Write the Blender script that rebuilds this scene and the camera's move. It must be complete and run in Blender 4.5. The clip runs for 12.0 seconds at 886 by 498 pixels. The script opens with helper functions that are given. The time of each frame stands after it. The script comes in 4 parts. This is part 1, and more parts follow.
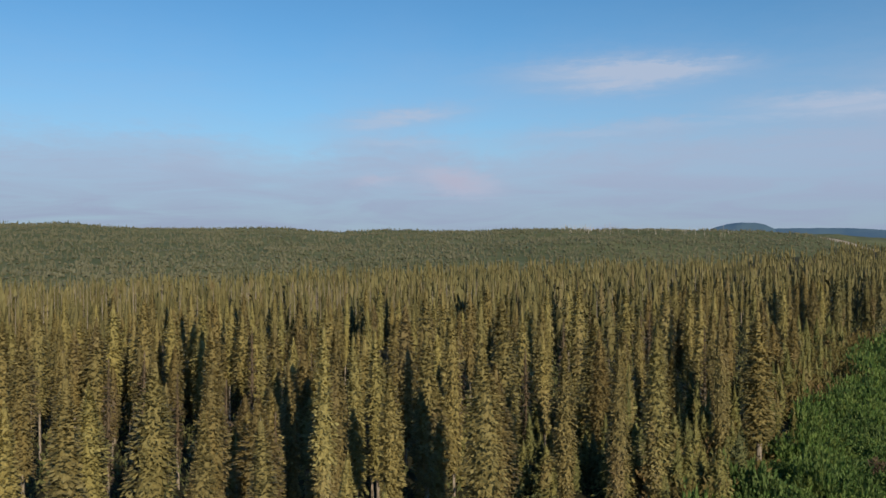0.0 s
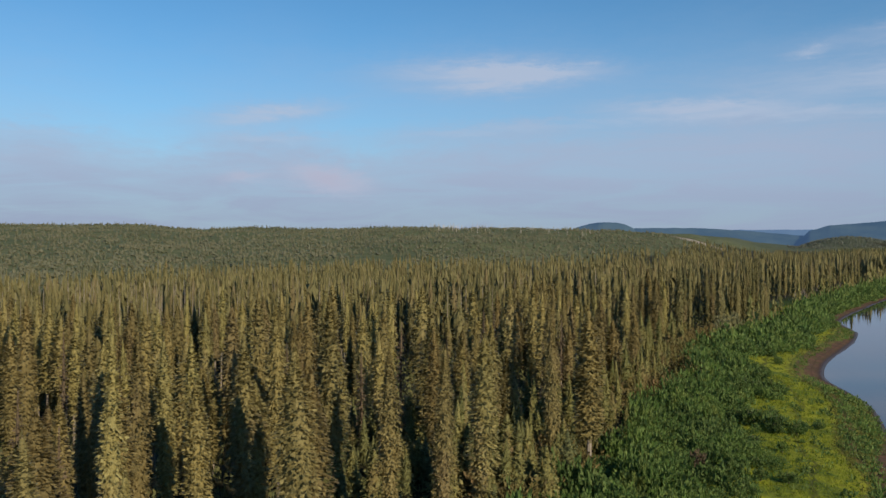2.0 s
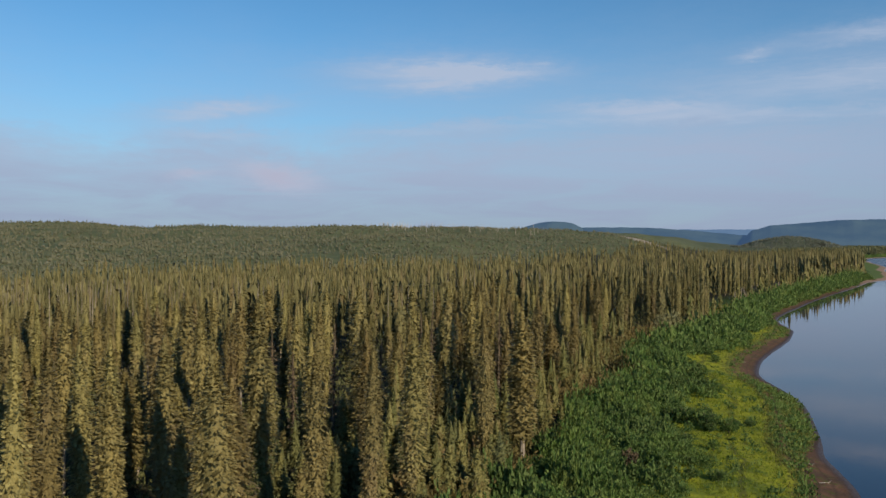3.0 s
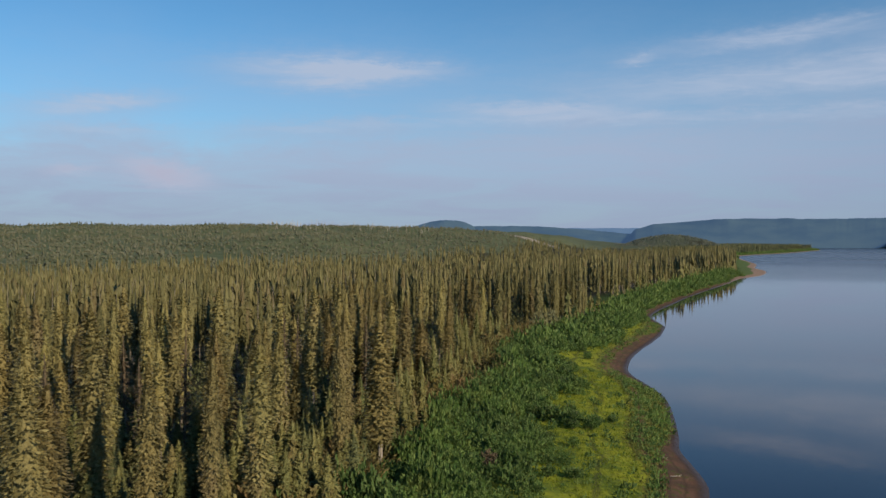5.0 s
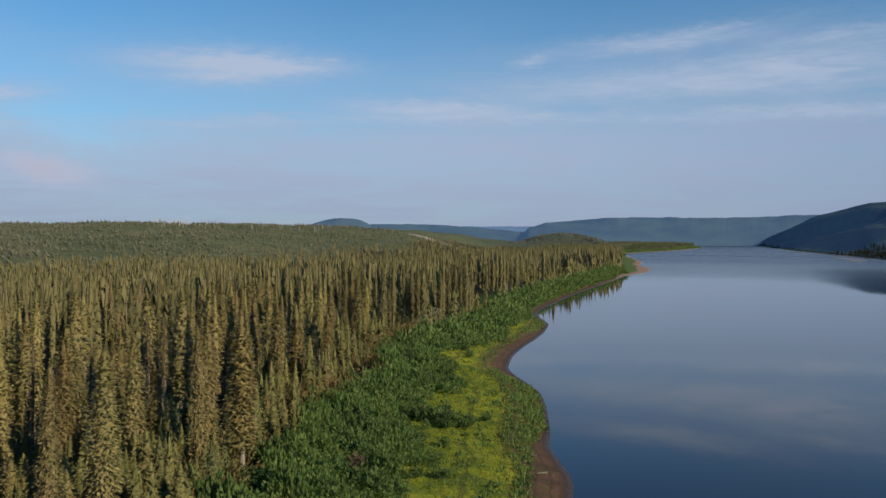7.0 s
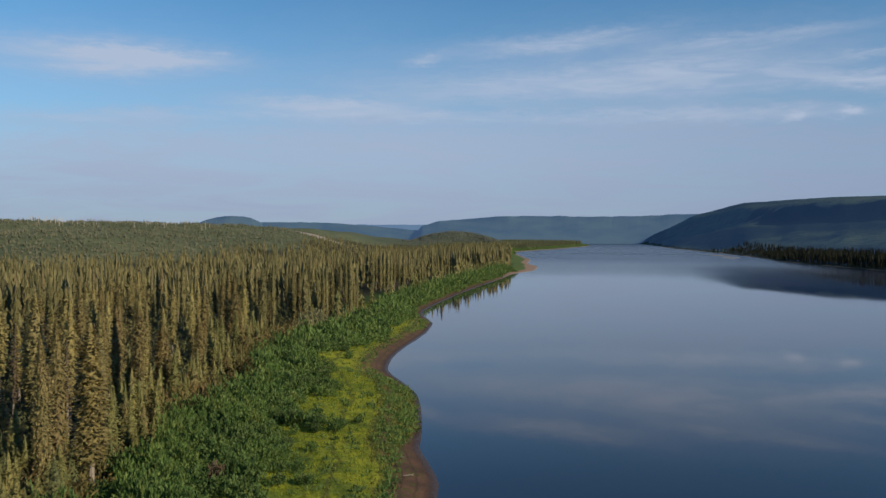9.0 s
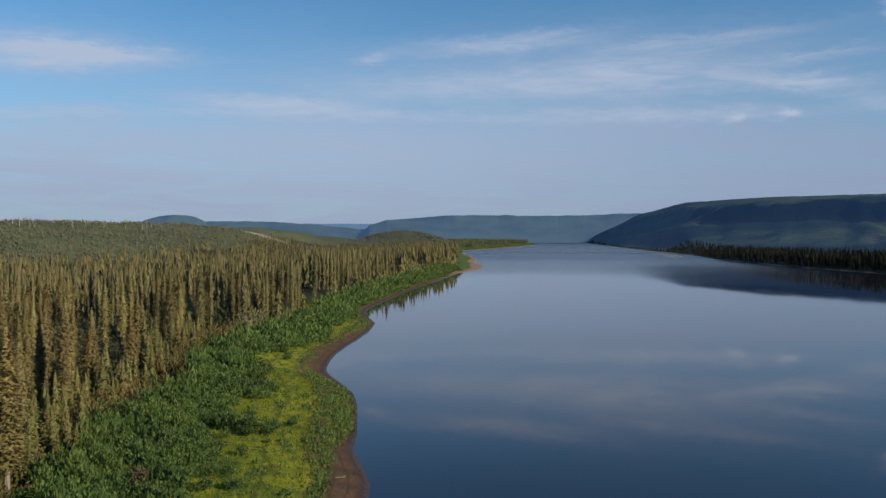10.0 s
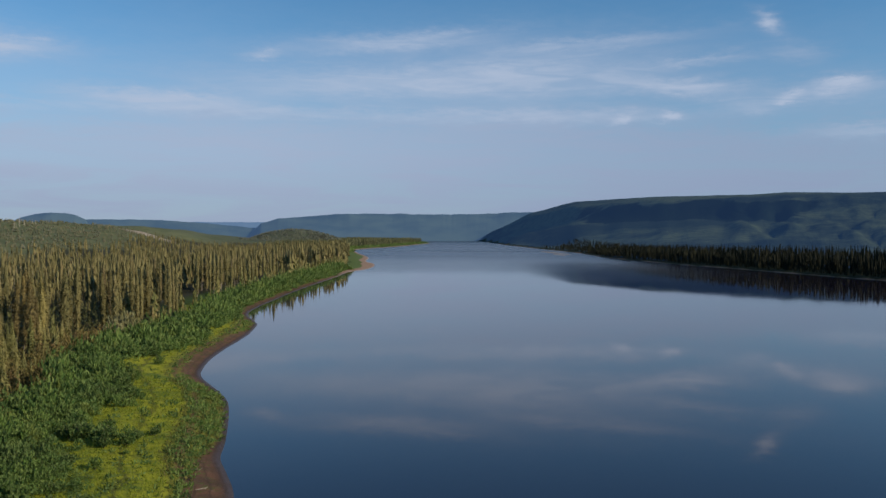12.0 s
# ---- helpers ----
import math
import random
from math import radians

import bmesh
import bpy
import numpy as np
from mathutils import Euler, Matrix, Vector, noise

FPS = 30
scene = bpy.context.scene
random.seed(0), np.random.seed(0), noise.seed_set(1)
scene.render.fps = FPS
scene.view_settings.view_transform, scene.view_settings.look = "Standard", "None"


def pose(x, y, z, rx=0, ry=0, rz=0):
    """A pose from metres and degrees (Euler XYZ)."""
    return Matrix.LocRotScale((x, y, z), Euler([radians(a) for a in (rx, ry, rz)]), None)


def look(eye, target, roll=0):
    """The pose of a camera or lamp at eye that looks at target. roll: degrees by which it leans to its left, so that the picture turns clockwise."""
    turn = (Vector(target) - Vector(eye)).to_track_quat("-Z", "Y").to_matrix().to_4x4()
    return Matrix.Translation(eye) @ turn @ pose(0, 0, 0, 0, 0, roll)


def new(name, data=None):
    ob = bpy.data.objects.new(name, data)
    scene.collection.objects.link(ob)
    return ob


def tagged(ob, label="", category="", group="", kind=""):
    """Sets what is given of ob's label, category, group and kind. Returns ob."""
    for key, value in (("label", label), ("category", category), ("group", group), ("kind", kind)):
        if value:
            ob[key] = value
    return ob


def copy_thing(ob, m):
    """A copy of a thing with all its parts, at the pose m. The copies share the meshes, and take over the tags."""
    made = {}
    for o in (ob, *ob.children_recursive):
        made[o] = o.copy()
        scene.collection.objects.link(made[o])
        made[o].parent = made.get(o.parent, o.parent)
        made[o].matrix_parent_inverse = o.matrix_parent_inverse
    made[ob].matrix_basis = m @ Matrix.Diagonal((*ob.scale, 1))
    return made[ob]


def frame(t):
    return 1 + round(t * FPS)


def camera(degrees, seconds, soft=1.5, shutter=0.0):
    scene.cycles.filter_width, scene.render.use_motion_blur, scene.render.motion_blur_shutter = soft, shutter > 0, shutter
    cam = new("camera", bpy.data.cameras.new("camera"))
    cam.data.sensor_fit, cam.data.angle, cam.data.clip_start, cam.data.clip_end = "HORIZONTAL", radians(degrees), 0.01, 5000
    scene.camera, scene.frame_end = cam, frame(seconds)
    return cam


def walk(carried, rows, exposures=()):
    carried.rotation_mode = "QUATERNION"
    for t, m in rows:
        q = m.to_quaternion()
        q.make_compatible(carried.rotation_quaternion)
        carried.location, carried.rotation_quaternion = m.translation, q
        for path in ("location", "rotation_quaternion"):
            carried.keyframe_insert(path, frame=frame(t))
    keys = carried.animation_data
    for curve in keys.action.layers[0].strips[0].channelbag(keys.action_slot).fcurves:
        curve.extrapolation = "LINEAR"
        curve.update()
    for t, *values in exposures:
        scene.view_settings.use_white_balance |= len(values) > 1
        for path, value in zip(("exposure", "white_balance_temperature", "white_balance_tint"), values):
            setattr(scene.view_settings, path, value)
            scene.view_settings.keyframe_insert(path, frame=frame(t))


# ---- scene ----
# camera: seconds, place, pitch, roll, yaw
cam = camera(54.81, 12.0)
ROWS = [
    (0.0, 0.00, 0.00, 30.00, -0.27, 0.18, -0.00),
    (0.5, 1.07, 0.83, 30.01, -0.31, 0.13, -2.88),
    (1.0, 2.24, 1.43, 30.00, -0.34, 0.09, -5.17),
    (1.5, 3.35, 1.83, 30.01, -0.38, 0.06, -6.92),
    (2.0, 4.45, 2.04, 30.09, -0.41, -0.01, -8.58),
    (2.5, 5.42, 2.31, 30.16, -0.45, -0.08, -10.18),
    (3.0, 6.53, 2.58, 30.23, -0.49, -0.14, -11.91),
    (5.0, 11.01, 3.07, 30.52, -0.58, -0.07, -19.03),
    (5.5, 12.13, 3.05, 30.60, -0.62, -0.04, -20.76),
    (6.0, 13.04, 3.00, 30.68, -0.64, -0.03, -22.54),
    (6.5, 13.87, 2.82, 30.74, -0.67, -0.04, -24.17),
    (7.0, 14.64, 2.51, 30.84, -0.70, -0.05, -25.93),
    (9.0, 18.00, 1.13, 31.39, -0.82, -0.03, -33.02),
    (9.5, 18.93, 0.71, 31.46, -0.84, -0.01, -34.77),
    (10.0, 20.00, 0.32, 31.50, -0.88, 0.01, -36.50),
    (10.5, 21.04, 0.11, 31.50, -0.91, 0.02, -38.24),
    (11.0, 22.08, 0.10, 31.49, -0.92, 0.02, -39.89),
    (11.5, 23.17, 0.29, 31.51, -0.95, 0.03, -41.71),
    (12.0, 24.20, 0.59, 31.52, -0.98, 0.04, -43.58),
]
walk(cam, [(t, pose(x, y, z, 90 + pitch, roll, yaw)) for t, x, y, z, pitch, roll, yaw in ROWS])

# ---------------------------------------------------------------- light
SUN_AZ, SUN_EL = 155.0, 25.0  # clockwise from +y, above the horizon
sun_way = Vector((math.sin(radians(SUN_AZ)) * math.cos(radians(SUN_EL)),
                  math.cos(radians(SUN_AZ)) * math.cos(radians(SUN_EL)), math.sin(radians(SUN_EL))))
lamp = bpy.data.lights.new("sun", "SUN")
lamp.energy, lamp.angle, lamp.color = 4.6, radians(0.6), (1.0, 0.84, 0.6)
sun = new("sun", lamp)
sun.matrix_world = look(sun_way * 100, (0, 0, 0))
scene.view_settings.exposure = 0.0


class Nodes:
    """Short hand for building a node tree."""

    def __init__(self, tree):
        self.tree = tree
        tree.nodes.clear()

    def add(self, what, **settings):
        node = self.tree.nodes.new(what)
        for key, value in settings.items():
            if key == "op":
                node.operation = value
            elif key == "blend":
                node.blend_type = value
            elif key == "kind":
                node.data_type = value
        return node

    def link(self, a, b):
        self.tree.links.new(a, b)

    def put(self, socket, value):
        if isinstance(value, bpy.types.NodeSocket):
            self.link(value, socket)
        elif value is not None:
            socket.default_value = value

    def math(self, op, a, b=None, c=None, clamp=False):
        node = self.add("ShaderNodeMath", op=op)
        node.use_clamp = clamp
        for socket, value in zip(node.inputs, (a, b, c)):
            self.put(socket, value)
        return node.outputs[0]

    def vec(self, op, a, b=None):
        node = self.add("ShaderNodeVectorMath", op=op)
        self.put(node.inputs[0], a)
        self.put(node.inputs[1], b)
        return node.outputs[0]

    def mix(self, fac, a, b, blend="MIX"):
        node = self.add("ShaderNodeMix", kind="RGBA", blend=blend)
        self.put(node.inputs[0], fac)
        self.put(node.inputs[6], a if not isinstance(a, tuple) else (*a[:3], 1))
        self.put(node.inputs[7], b if not isinstance(b, tuple) else (*b[:3], 1))
        return node.outputs[2]

    def noise(self, vector, scale, detail=4.0, rough=0.55, distort=0.0):
        node = self.add("ShaderNodeTexNoise")
        self.put(node.inputs["Vector"], vector)
        self.put(node.inputs["Scale"], scale)
        node.inputs["Detail"].default_value = detail
        node.inputs["Roughness"].default_value = rough
        node.inputs["Distortion"].default_value = distort
        return node.outputs[0]

    def ramp(self, value, low, high, a=0.0, b=1.0, smooth=True):
        node = self.add("ShaderNodeMapRange")
        node.interpolation_type = "SMOOTHSTEP" if smooth else "LINEAR"
        self.put(node.inputs[0], value)
        for k, v in zip((1, 2, 3, 4), (low, high, a, b)):
            self.put(node.inputs[k], v)
        return node.outputs[0]


# ---------------------------------------------------------------- sky with thin high cloud
world = bpy.data.worlds.new("sky")
scene.world = world
world.use_nodes = True
N = Nodes(world.node_tree)
sky = N.add("ShaderNodeTexSky")
sky.sky_type, sky.sun_disc = "NISHITA", False
sky.sun_elevation, sky.sun_rotation = radians(SUN_EL), radians(SUN_AZ)
sky.altitude, sky.air_density, sky.dust_density, sky.ozone_density = 200, 1.0, 0.1, 3.0
coord = N.add("ShaderNodeTexCoord").outputs["Generated"]
axes = N.add("ShaderNodeSeparateXYZ")
N.link(coord, axes.inputs[0])
az = N.math("MULTIPLY", N.math("ARCTAN2", axes.outputs[0], axes.outputs[1]), 57.2958)
el = N.math("MULTIPLY", N.math("ARCSINE", axes.outputs[2]), 57.2958)
flat = N.add("ShaderNodeCombineXYZ")
N.link(az, flat.inputs[0])
N.link(N.math("MULTIPLY", el, 3.2), flat.inputs[1])
warp = N.math("SUBTRACT", N.noise(flat.outputs[0], 0.22, 5.0, 0.6), 0.5)
warp_fine = N.math("SUBTRACT", N.noise(flat.outputs[0], 0.9, 5.0, 0.65), 0.5)
az_w = N.math("ADD", az, N.math("MULTIPLY", warp, 3.0))
el_w = N.math("ADD", el, N.math("ADD", N.math("MULTIPLY", warp, 0.9), N.math("MULTIPLY", warp_fine, 1.0)))


def cloud(a0, e0, half_a, half_e, slope, weight):
    """A soft patch of cloud round the azimuth a0 and the height e0, in degrees."""
    da = N.math("DIVIDE", N.math("SUBTRACT", az_w, a0), half_a)
    de = N.math("DIVIDE", N.math("SUBTRACT", N.math("SUBTRACT", el_w, e0), N.math("MULTIPLY", N.math("SUBTRACT", az, a0), slope)), half_e)
    r2 = N.math("ADD", N.math("MULTIPLY", da, da), N.math("MULTIPLY", de, de))
    return N.math("MULTIPLY", N.math("EXPONENT", N.math("MULTIPLY", r2, -1.0)), weight)


CLOUDS = [
    # azimuth, height, half width, half height, slope, density
    (11.0, 11.0, 6.5, 1.2, 0.0, 0.95), (16.0, 11.2, 4.2, 0.45, 0.0, 0.55), (-3.0, 8.4, 4.6, 0.65, 0.12, 0.8),
    (0.8, 4.2, 2.6, 0.9, -0.15, 1.0), (-4.5, 4.3, 1.4, 0.4, 0.0, 0.5), (-15.0, 5.4, 8.0, 0.9, 0.02, 0.3), (24.5, 8.6, 5.5, 0.55, -0.02, 0.75),
    (31.8, 11.6, 1.1, 0.3, 0.1, 0.5), (40.0, 12.6, 7.0, 0.6, 0.06, 0.6), (38.0, 10.0, 13.0, 1.3, 0.03, 0.55),
    (50.0, 10.4, 11.0, 2.3, 0.03, 0.5), (54.0, 12.4, 7.0, 0.4, 0.04, 0.35), (60.0, 9.2, 4.5, 0.7, -0.1, 0.6),
    (60.5, 11.0, 3.5, 0.3, 0.06, 0.35), (64.4, 13.0, 0.9, 0.55, -0.5, 0.75), (66.2, 11.0, 1.8, 0.6, -0.2, 0.35),
    (69.0, 8.5, 3.6, 0.9, 0.0, 0.5), (68.0, 9.1, 1.5, 0.5, 0.0, 0.6), (65.6, 8.4, 0.8, 0.3, 0.0, 0.5), (63.5, 7.9, 1.8, 0.5, 0.0, 0.4), (55.2, 7.3, 0.6, 0.3, 0.0, 0.6),
    (58.3, 7.5, 0.6, 0.28, 0.0, 0.6), (70.0, 6.3, 3.6, 0.5, 0.0, 0.6),
    (12.0, 7.5, 9.0, 0.5, 0.05, 0.45), (33.0, 7.9, 11.0, 0.45, 0.0, 0.45), (52.0, 7.7, 10.0, 0.5, -0.01, 0.45), (-3.0, 6.8, 4.0, 0.45, 0.0, 0.45), (-17.5, 6.7, 4.5, 0.45, 0.0, 0.4),
]
total = None
for spec in CLOUDS:
    one = cloud(*spec)
    total = one if total is None else N.math("ADD", total, one)
streak = N.add("ShaderNodeCombineXYZ")
N.link(az, streak.inputs[0])
N.link(N.math("MULTIPLY", el, 7.0), streak.inputs[1])
fibre = N.ramp(N.noise(streak.outputs[0], 0.2, 4.0, 0.5, 1.2), 0.25, 0.75, 0.75, 1.2)
total = N.math("MULTIPLY", total, fibre)
# the veil whose upper edge swells and sinks along the horizon
edge = 7.1
for a0, half, rise in ((-10.5, 4.0, -1.1), (-3.0, 4.0, 0.4), (2.8, 2.4, -0.8), (14.0, 5.0, 0.9), (27.0, 6.0, 1.4), (46.0, 14.0, 1.5)):
    off = N.math("DIVIDE", N.math("SUBTRACT", az, a0), half)
    edge = N.math("ADD", edge, N.math("MULTIPLY", N.math("EXPONENT", N.math("MULTIPLY", N.math("MULTIPLY", off, off), -1.0)), rise))
el_v = N.math("ADD", el, N.math("ADD", N.math("MULTIPLY", warp, 2.2), N.math("MULTIPLY", warp_fine, 1.5)))
over = N.math("SUBTRACT", el_v, edge)
veil = N.math("ADD", N.ramp(over, -2.0, 1.0, 0.42, 0.0), N.ramp(over, -4.5, 9.5, 0.53, 0.0))
veil = N.math("MULTIPLY", veil, N.ramp(N.noise(streak.outputs[0], 0.11, 5.0, 0.6, 0.8), 0.3, 0.7, 0.9, 1.05))
cover = N.math("SUBTRACT", 1.0, N.math("MULTIPLY", N.math("SUBTRACT", 1.0, N.math("MINIMUM", total, 0.92)), N.math("SUBTRACT", 1.0, veil)), clamp=True)
cover = N.math("MULTIPLY", cover, N.ramp(el, -0.5, 0.2))
cloud_colour = N.mix(N.ramp(total, 0.1, 0.9), (3.65, 4.5, 6.1), (4.3, 5.1, 6.6))
cloud_colour = N.mix(N.math("MULTIPLY", N.ramp(el, 0.3, 6.0, 0.85, 0.0), N.math("SUBTRACT", 1.0, N.math("MINIMUM", total, 0.9))), cloud_colour, (3.05, 3.66, 5.05))
cloud_colour = N.mix(N.math("MULTIPLY", N.ramp(az, 25.0, 70.0, 0.0, 0.75), N.math("SUBTRACT", 1.0, N.math("MINIMUM", total, 1.0))), cloud_colour, (2.55, 3.3, 4.85))
blush = N.math("ADD", cloud(0.9, 4.2, 2.4, 0.8, -0.15, 0.8), cloud(-4.6, 4.4, 1.3, 0.35, 0.0, 0.5))
cloud_colour = N.mix(N.math("MINIMUM", blush, 0.8), cloud_colour, (4.5, 4.45, 5.7))
clear = N.mix(1.0, sky.outputs[0], (0.57, 0.94, 1.1), "MULTIPLY")
colour = N.mix(cover, clear, cloud_colour)
backing = N.add("ShaderNodeBackground")
N.link(colour, backing.inputs[0])
backing.inputs[1].default_value = 0.1
out = N.add("ShaderNodeOutputWorld")
N.link(backing.outputs[0], out.inputs[0])


# ---------------------------------------------------------------- materials
def material(name):
    mat = bpy.data.materials.new(name)
    mat.use_nodes = True
    n = Nodes(mat.node_tree)
    bsdf = n.add("ShaderNodeBsdfPrincipled")
    end = n.add("ShaderNodeOutputMaterial")
    n.link(bsdf.outputs[0], end.inputs[0])
    n.bsdf, n.end = bsdf, end
    n.place = n.add("ShaderNodeNewGeometry").outputs["Position"]
    return mat, n


def bump(n, height, strength, distance):
    node = n.add("ShaderNodeBump")
    n.put(node.inputs["Height"], height)
    node.inputs["Strength"].default_value = strength
    node.inputs["Distance"].default_value = distance
    n.link(node.outputs[0], n.bsdf.inputs["Normal"])


def foliage(name, dark, mid, light, tint_scale, through_light=0.25, rough=0.6, object_tint=0.0, grain=3.2, odd=None, speck=0.75):
    """Leaves or needles: colour varies from plant to plant and from leaf to leaf."""
    mat, n = material(name)
    geo = n.add("ShaderNodeNewGeometry")
    level = n.vec("MULTIPLY", n.place, (1.0, 1.0, 0.25))
    plant = n.ramp(n.noise(level, tint_scale, 2.0, 0.5), 0.38, 0.62)
    other = n.ramp(n.noise(n.vec("ADD", level, (37.0, 11.0, 5.0)), tint_scale * 1.7, 1.0, 0.5), 0.56, 0.68)
    leaf = geo.outputs["Random Per Island"]
    base = n.mix(other, n.mix(plant, dark, mid), odd or mid)
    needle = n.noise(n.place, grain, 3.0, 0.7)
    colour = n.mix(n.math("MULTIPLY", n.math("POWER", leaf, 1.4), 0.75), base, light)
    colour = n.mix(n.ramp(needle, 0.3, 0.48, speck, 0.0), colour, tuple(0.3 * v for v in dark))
    colour = n.mix(n.ramp(needle, 0.54, 0.7, 0.0, 0.55), colour, light)
    bump(n, needle, 1.0, 0.55 / grain)
    if object_tint:
        info = n.add("ShaderNodeObjectInfo").outputs["Random"]
        value = n.ramp(info, 0.0, 1.0, 1.0 - 0.6 * object_tint, 1.0 + 1.5 * object_tint, smooth=False)
        hsv = n.add("ShaderNodeHueSaturation")
        n.put(hsv.inputs["Hue"], n.ramp(info, 0.0, 1.0, 0.491, 0.514, smooth=False))
        n.put(hsv.inputs["Value"], value)
        n.link(colour, hsv.inputs["Color"])
        colour = hsv.outputs[0]
    n.link(colour, n.bsdf.inputs["Base Color"])
    n.bsdf.inputs["Roughness"].default_value = rough
    n.bsdf.inputs["Specular IOR Level"].default_value = 0.08
    back = n.add("ShaderNodeBsdfTranslucent")
    n.link(colour, back.inputs[0])
    join = n.add("ShaderNodeMixShader")
    join.inputs[0].default_value = through_light
    n.link(n.bsdf.outputs[0], join.inputs[1])
    n.link(back.outputs[0], join.inputs[2])
    n.link(join.outputs[0], n.end.inputs[0])
    return mat


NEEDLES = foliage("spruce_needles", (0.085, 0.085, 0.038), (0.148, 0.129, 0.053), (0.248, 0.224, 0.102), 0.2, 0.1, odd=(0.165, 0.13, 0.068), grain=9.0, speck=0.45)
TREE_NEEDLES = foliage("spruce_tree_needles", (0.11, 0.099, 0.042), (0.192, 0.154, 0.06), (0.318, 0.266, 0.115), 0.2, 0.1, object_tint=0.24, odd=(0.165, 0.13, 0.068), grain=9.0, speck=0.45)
YOUNG_NEEDLES = foliage("young_spruce_needles", (0.08, 0.1, 0.05), (0.13, 0.135, 0.05), (0.2, 0.2, 0.09), 0.3, 0.15)
EDGE_NEEDLES = foliage("low_spruce_needles", (0.11, 0.13, 0.05), (0.185, 0.175, 0.062), (0.33, 0.305, 0.125), 0.3, 0.2, odd=(0.2, 0.155, 0.07), grain=6.0)
DEAD_NEEDLES = foliage("dead_spruce_twigs", (0.095, 0.072, 0.048), (0.13, 0.095, 0.062), (0.19, 0.15, 0.1), 0.3, 0.1)
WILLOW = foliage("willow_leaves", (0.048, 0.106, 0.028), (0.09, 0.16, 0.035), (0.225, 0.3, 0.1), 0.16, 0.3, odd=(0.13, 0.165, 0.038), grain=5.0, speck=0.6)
DARK_WILLOW = foliage("dark_willow_leaves", (0.038, 0.082, 0.024), (0.068, 0.122, 0.032), (0.17, 0.225, 0.08), 0.3, 0.25)
DRY_WEED = foliage("dry_weed_leaves", (0.075, 0.09, 0.02), (0.12, 0.115, 0.03), (0.19, 0.175, 0.06), 0.3, 0.25)
PALE_WILLOW = foliage("pale_willow_leaves", (0.17, 0.172, 0.082), (0.24, 0.232, 0.11), (0.35, 0.335, 0.185), 0.3, 0.3, grain=5.0, speck=0.5)
BROWN_SHRUB = foliage("brown_shrub_leaves", (0.1, 0.095, 0.03), (0.15, 0.12, 0.04), (0.24, 0.19, 0.085), 0.12, 0.2, odd=(0.19, 0.12, 0.06))
GRASS = foliage("grass_blades", (0.1, 0.16, 0.016), (0.2, 0.24, 0.022), (0.29, 0.32, 0.045), 0.2, 0.35)
# hill, far-point and knoll woods: distance haze is greyed into these three colours
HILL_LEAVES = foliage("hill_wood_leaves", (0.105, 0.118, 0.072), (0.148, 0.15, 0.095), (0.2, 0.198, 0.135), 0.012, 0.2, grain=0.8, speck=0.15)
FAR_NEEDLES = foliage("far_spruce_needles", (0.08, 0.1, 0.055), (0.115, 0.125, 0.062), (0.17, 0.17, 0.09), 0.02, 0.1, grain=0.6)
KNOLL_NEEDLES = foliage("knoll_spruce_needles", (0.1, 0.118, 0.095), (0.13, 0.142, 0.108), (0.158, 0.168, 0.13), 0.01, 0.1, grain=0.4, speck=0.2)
# spruces across the river: their shade is put into near-black needle colours
SHADED_NEEDLES = foliage("black_spruce_needles", (0.009, 0.013, 0.009), (0.015, 0.018, 0.01), (0.03, 0.031, 0.017), 0.02, 0.05, grain=1.0, speck=0.2)


def bark_material(name, dark, light):
    mat, n = material(name)
    stretch = n.vec("MULTIPLY", n.place, (9.0, 9.0, 1.6))
    grain = n.noise(stretch, 1.0, 5.0, 0.6)
    n.link(n.mix(n.ramp(grain, 0.3, 0.7), dark, light), n.bsdf.inputs["Base Color"])
    n.bsdf.inputs["Roughness"].default_value = 0.9
    bump(n, grain, 0.5, 0.03)
    return mat


BARK = bark_material("spruce_bark", (0.13, 0.105, 0.08), (0.36, 0.31, 0.25))
SNAG_WOOD = bark_material("weathered_wood", (0.3, 0.27, 0.23), (0.55, 0.5, 0.44))
DRIFT_WOOD = bark_material("driftwood", (0.16, 0.13, 0.1), (0.34, 0.3, 0.25))
STEM = bark_material("willow_stem", (0.08, 0.07, 0.04), (0.2, 0.17, 0.11))


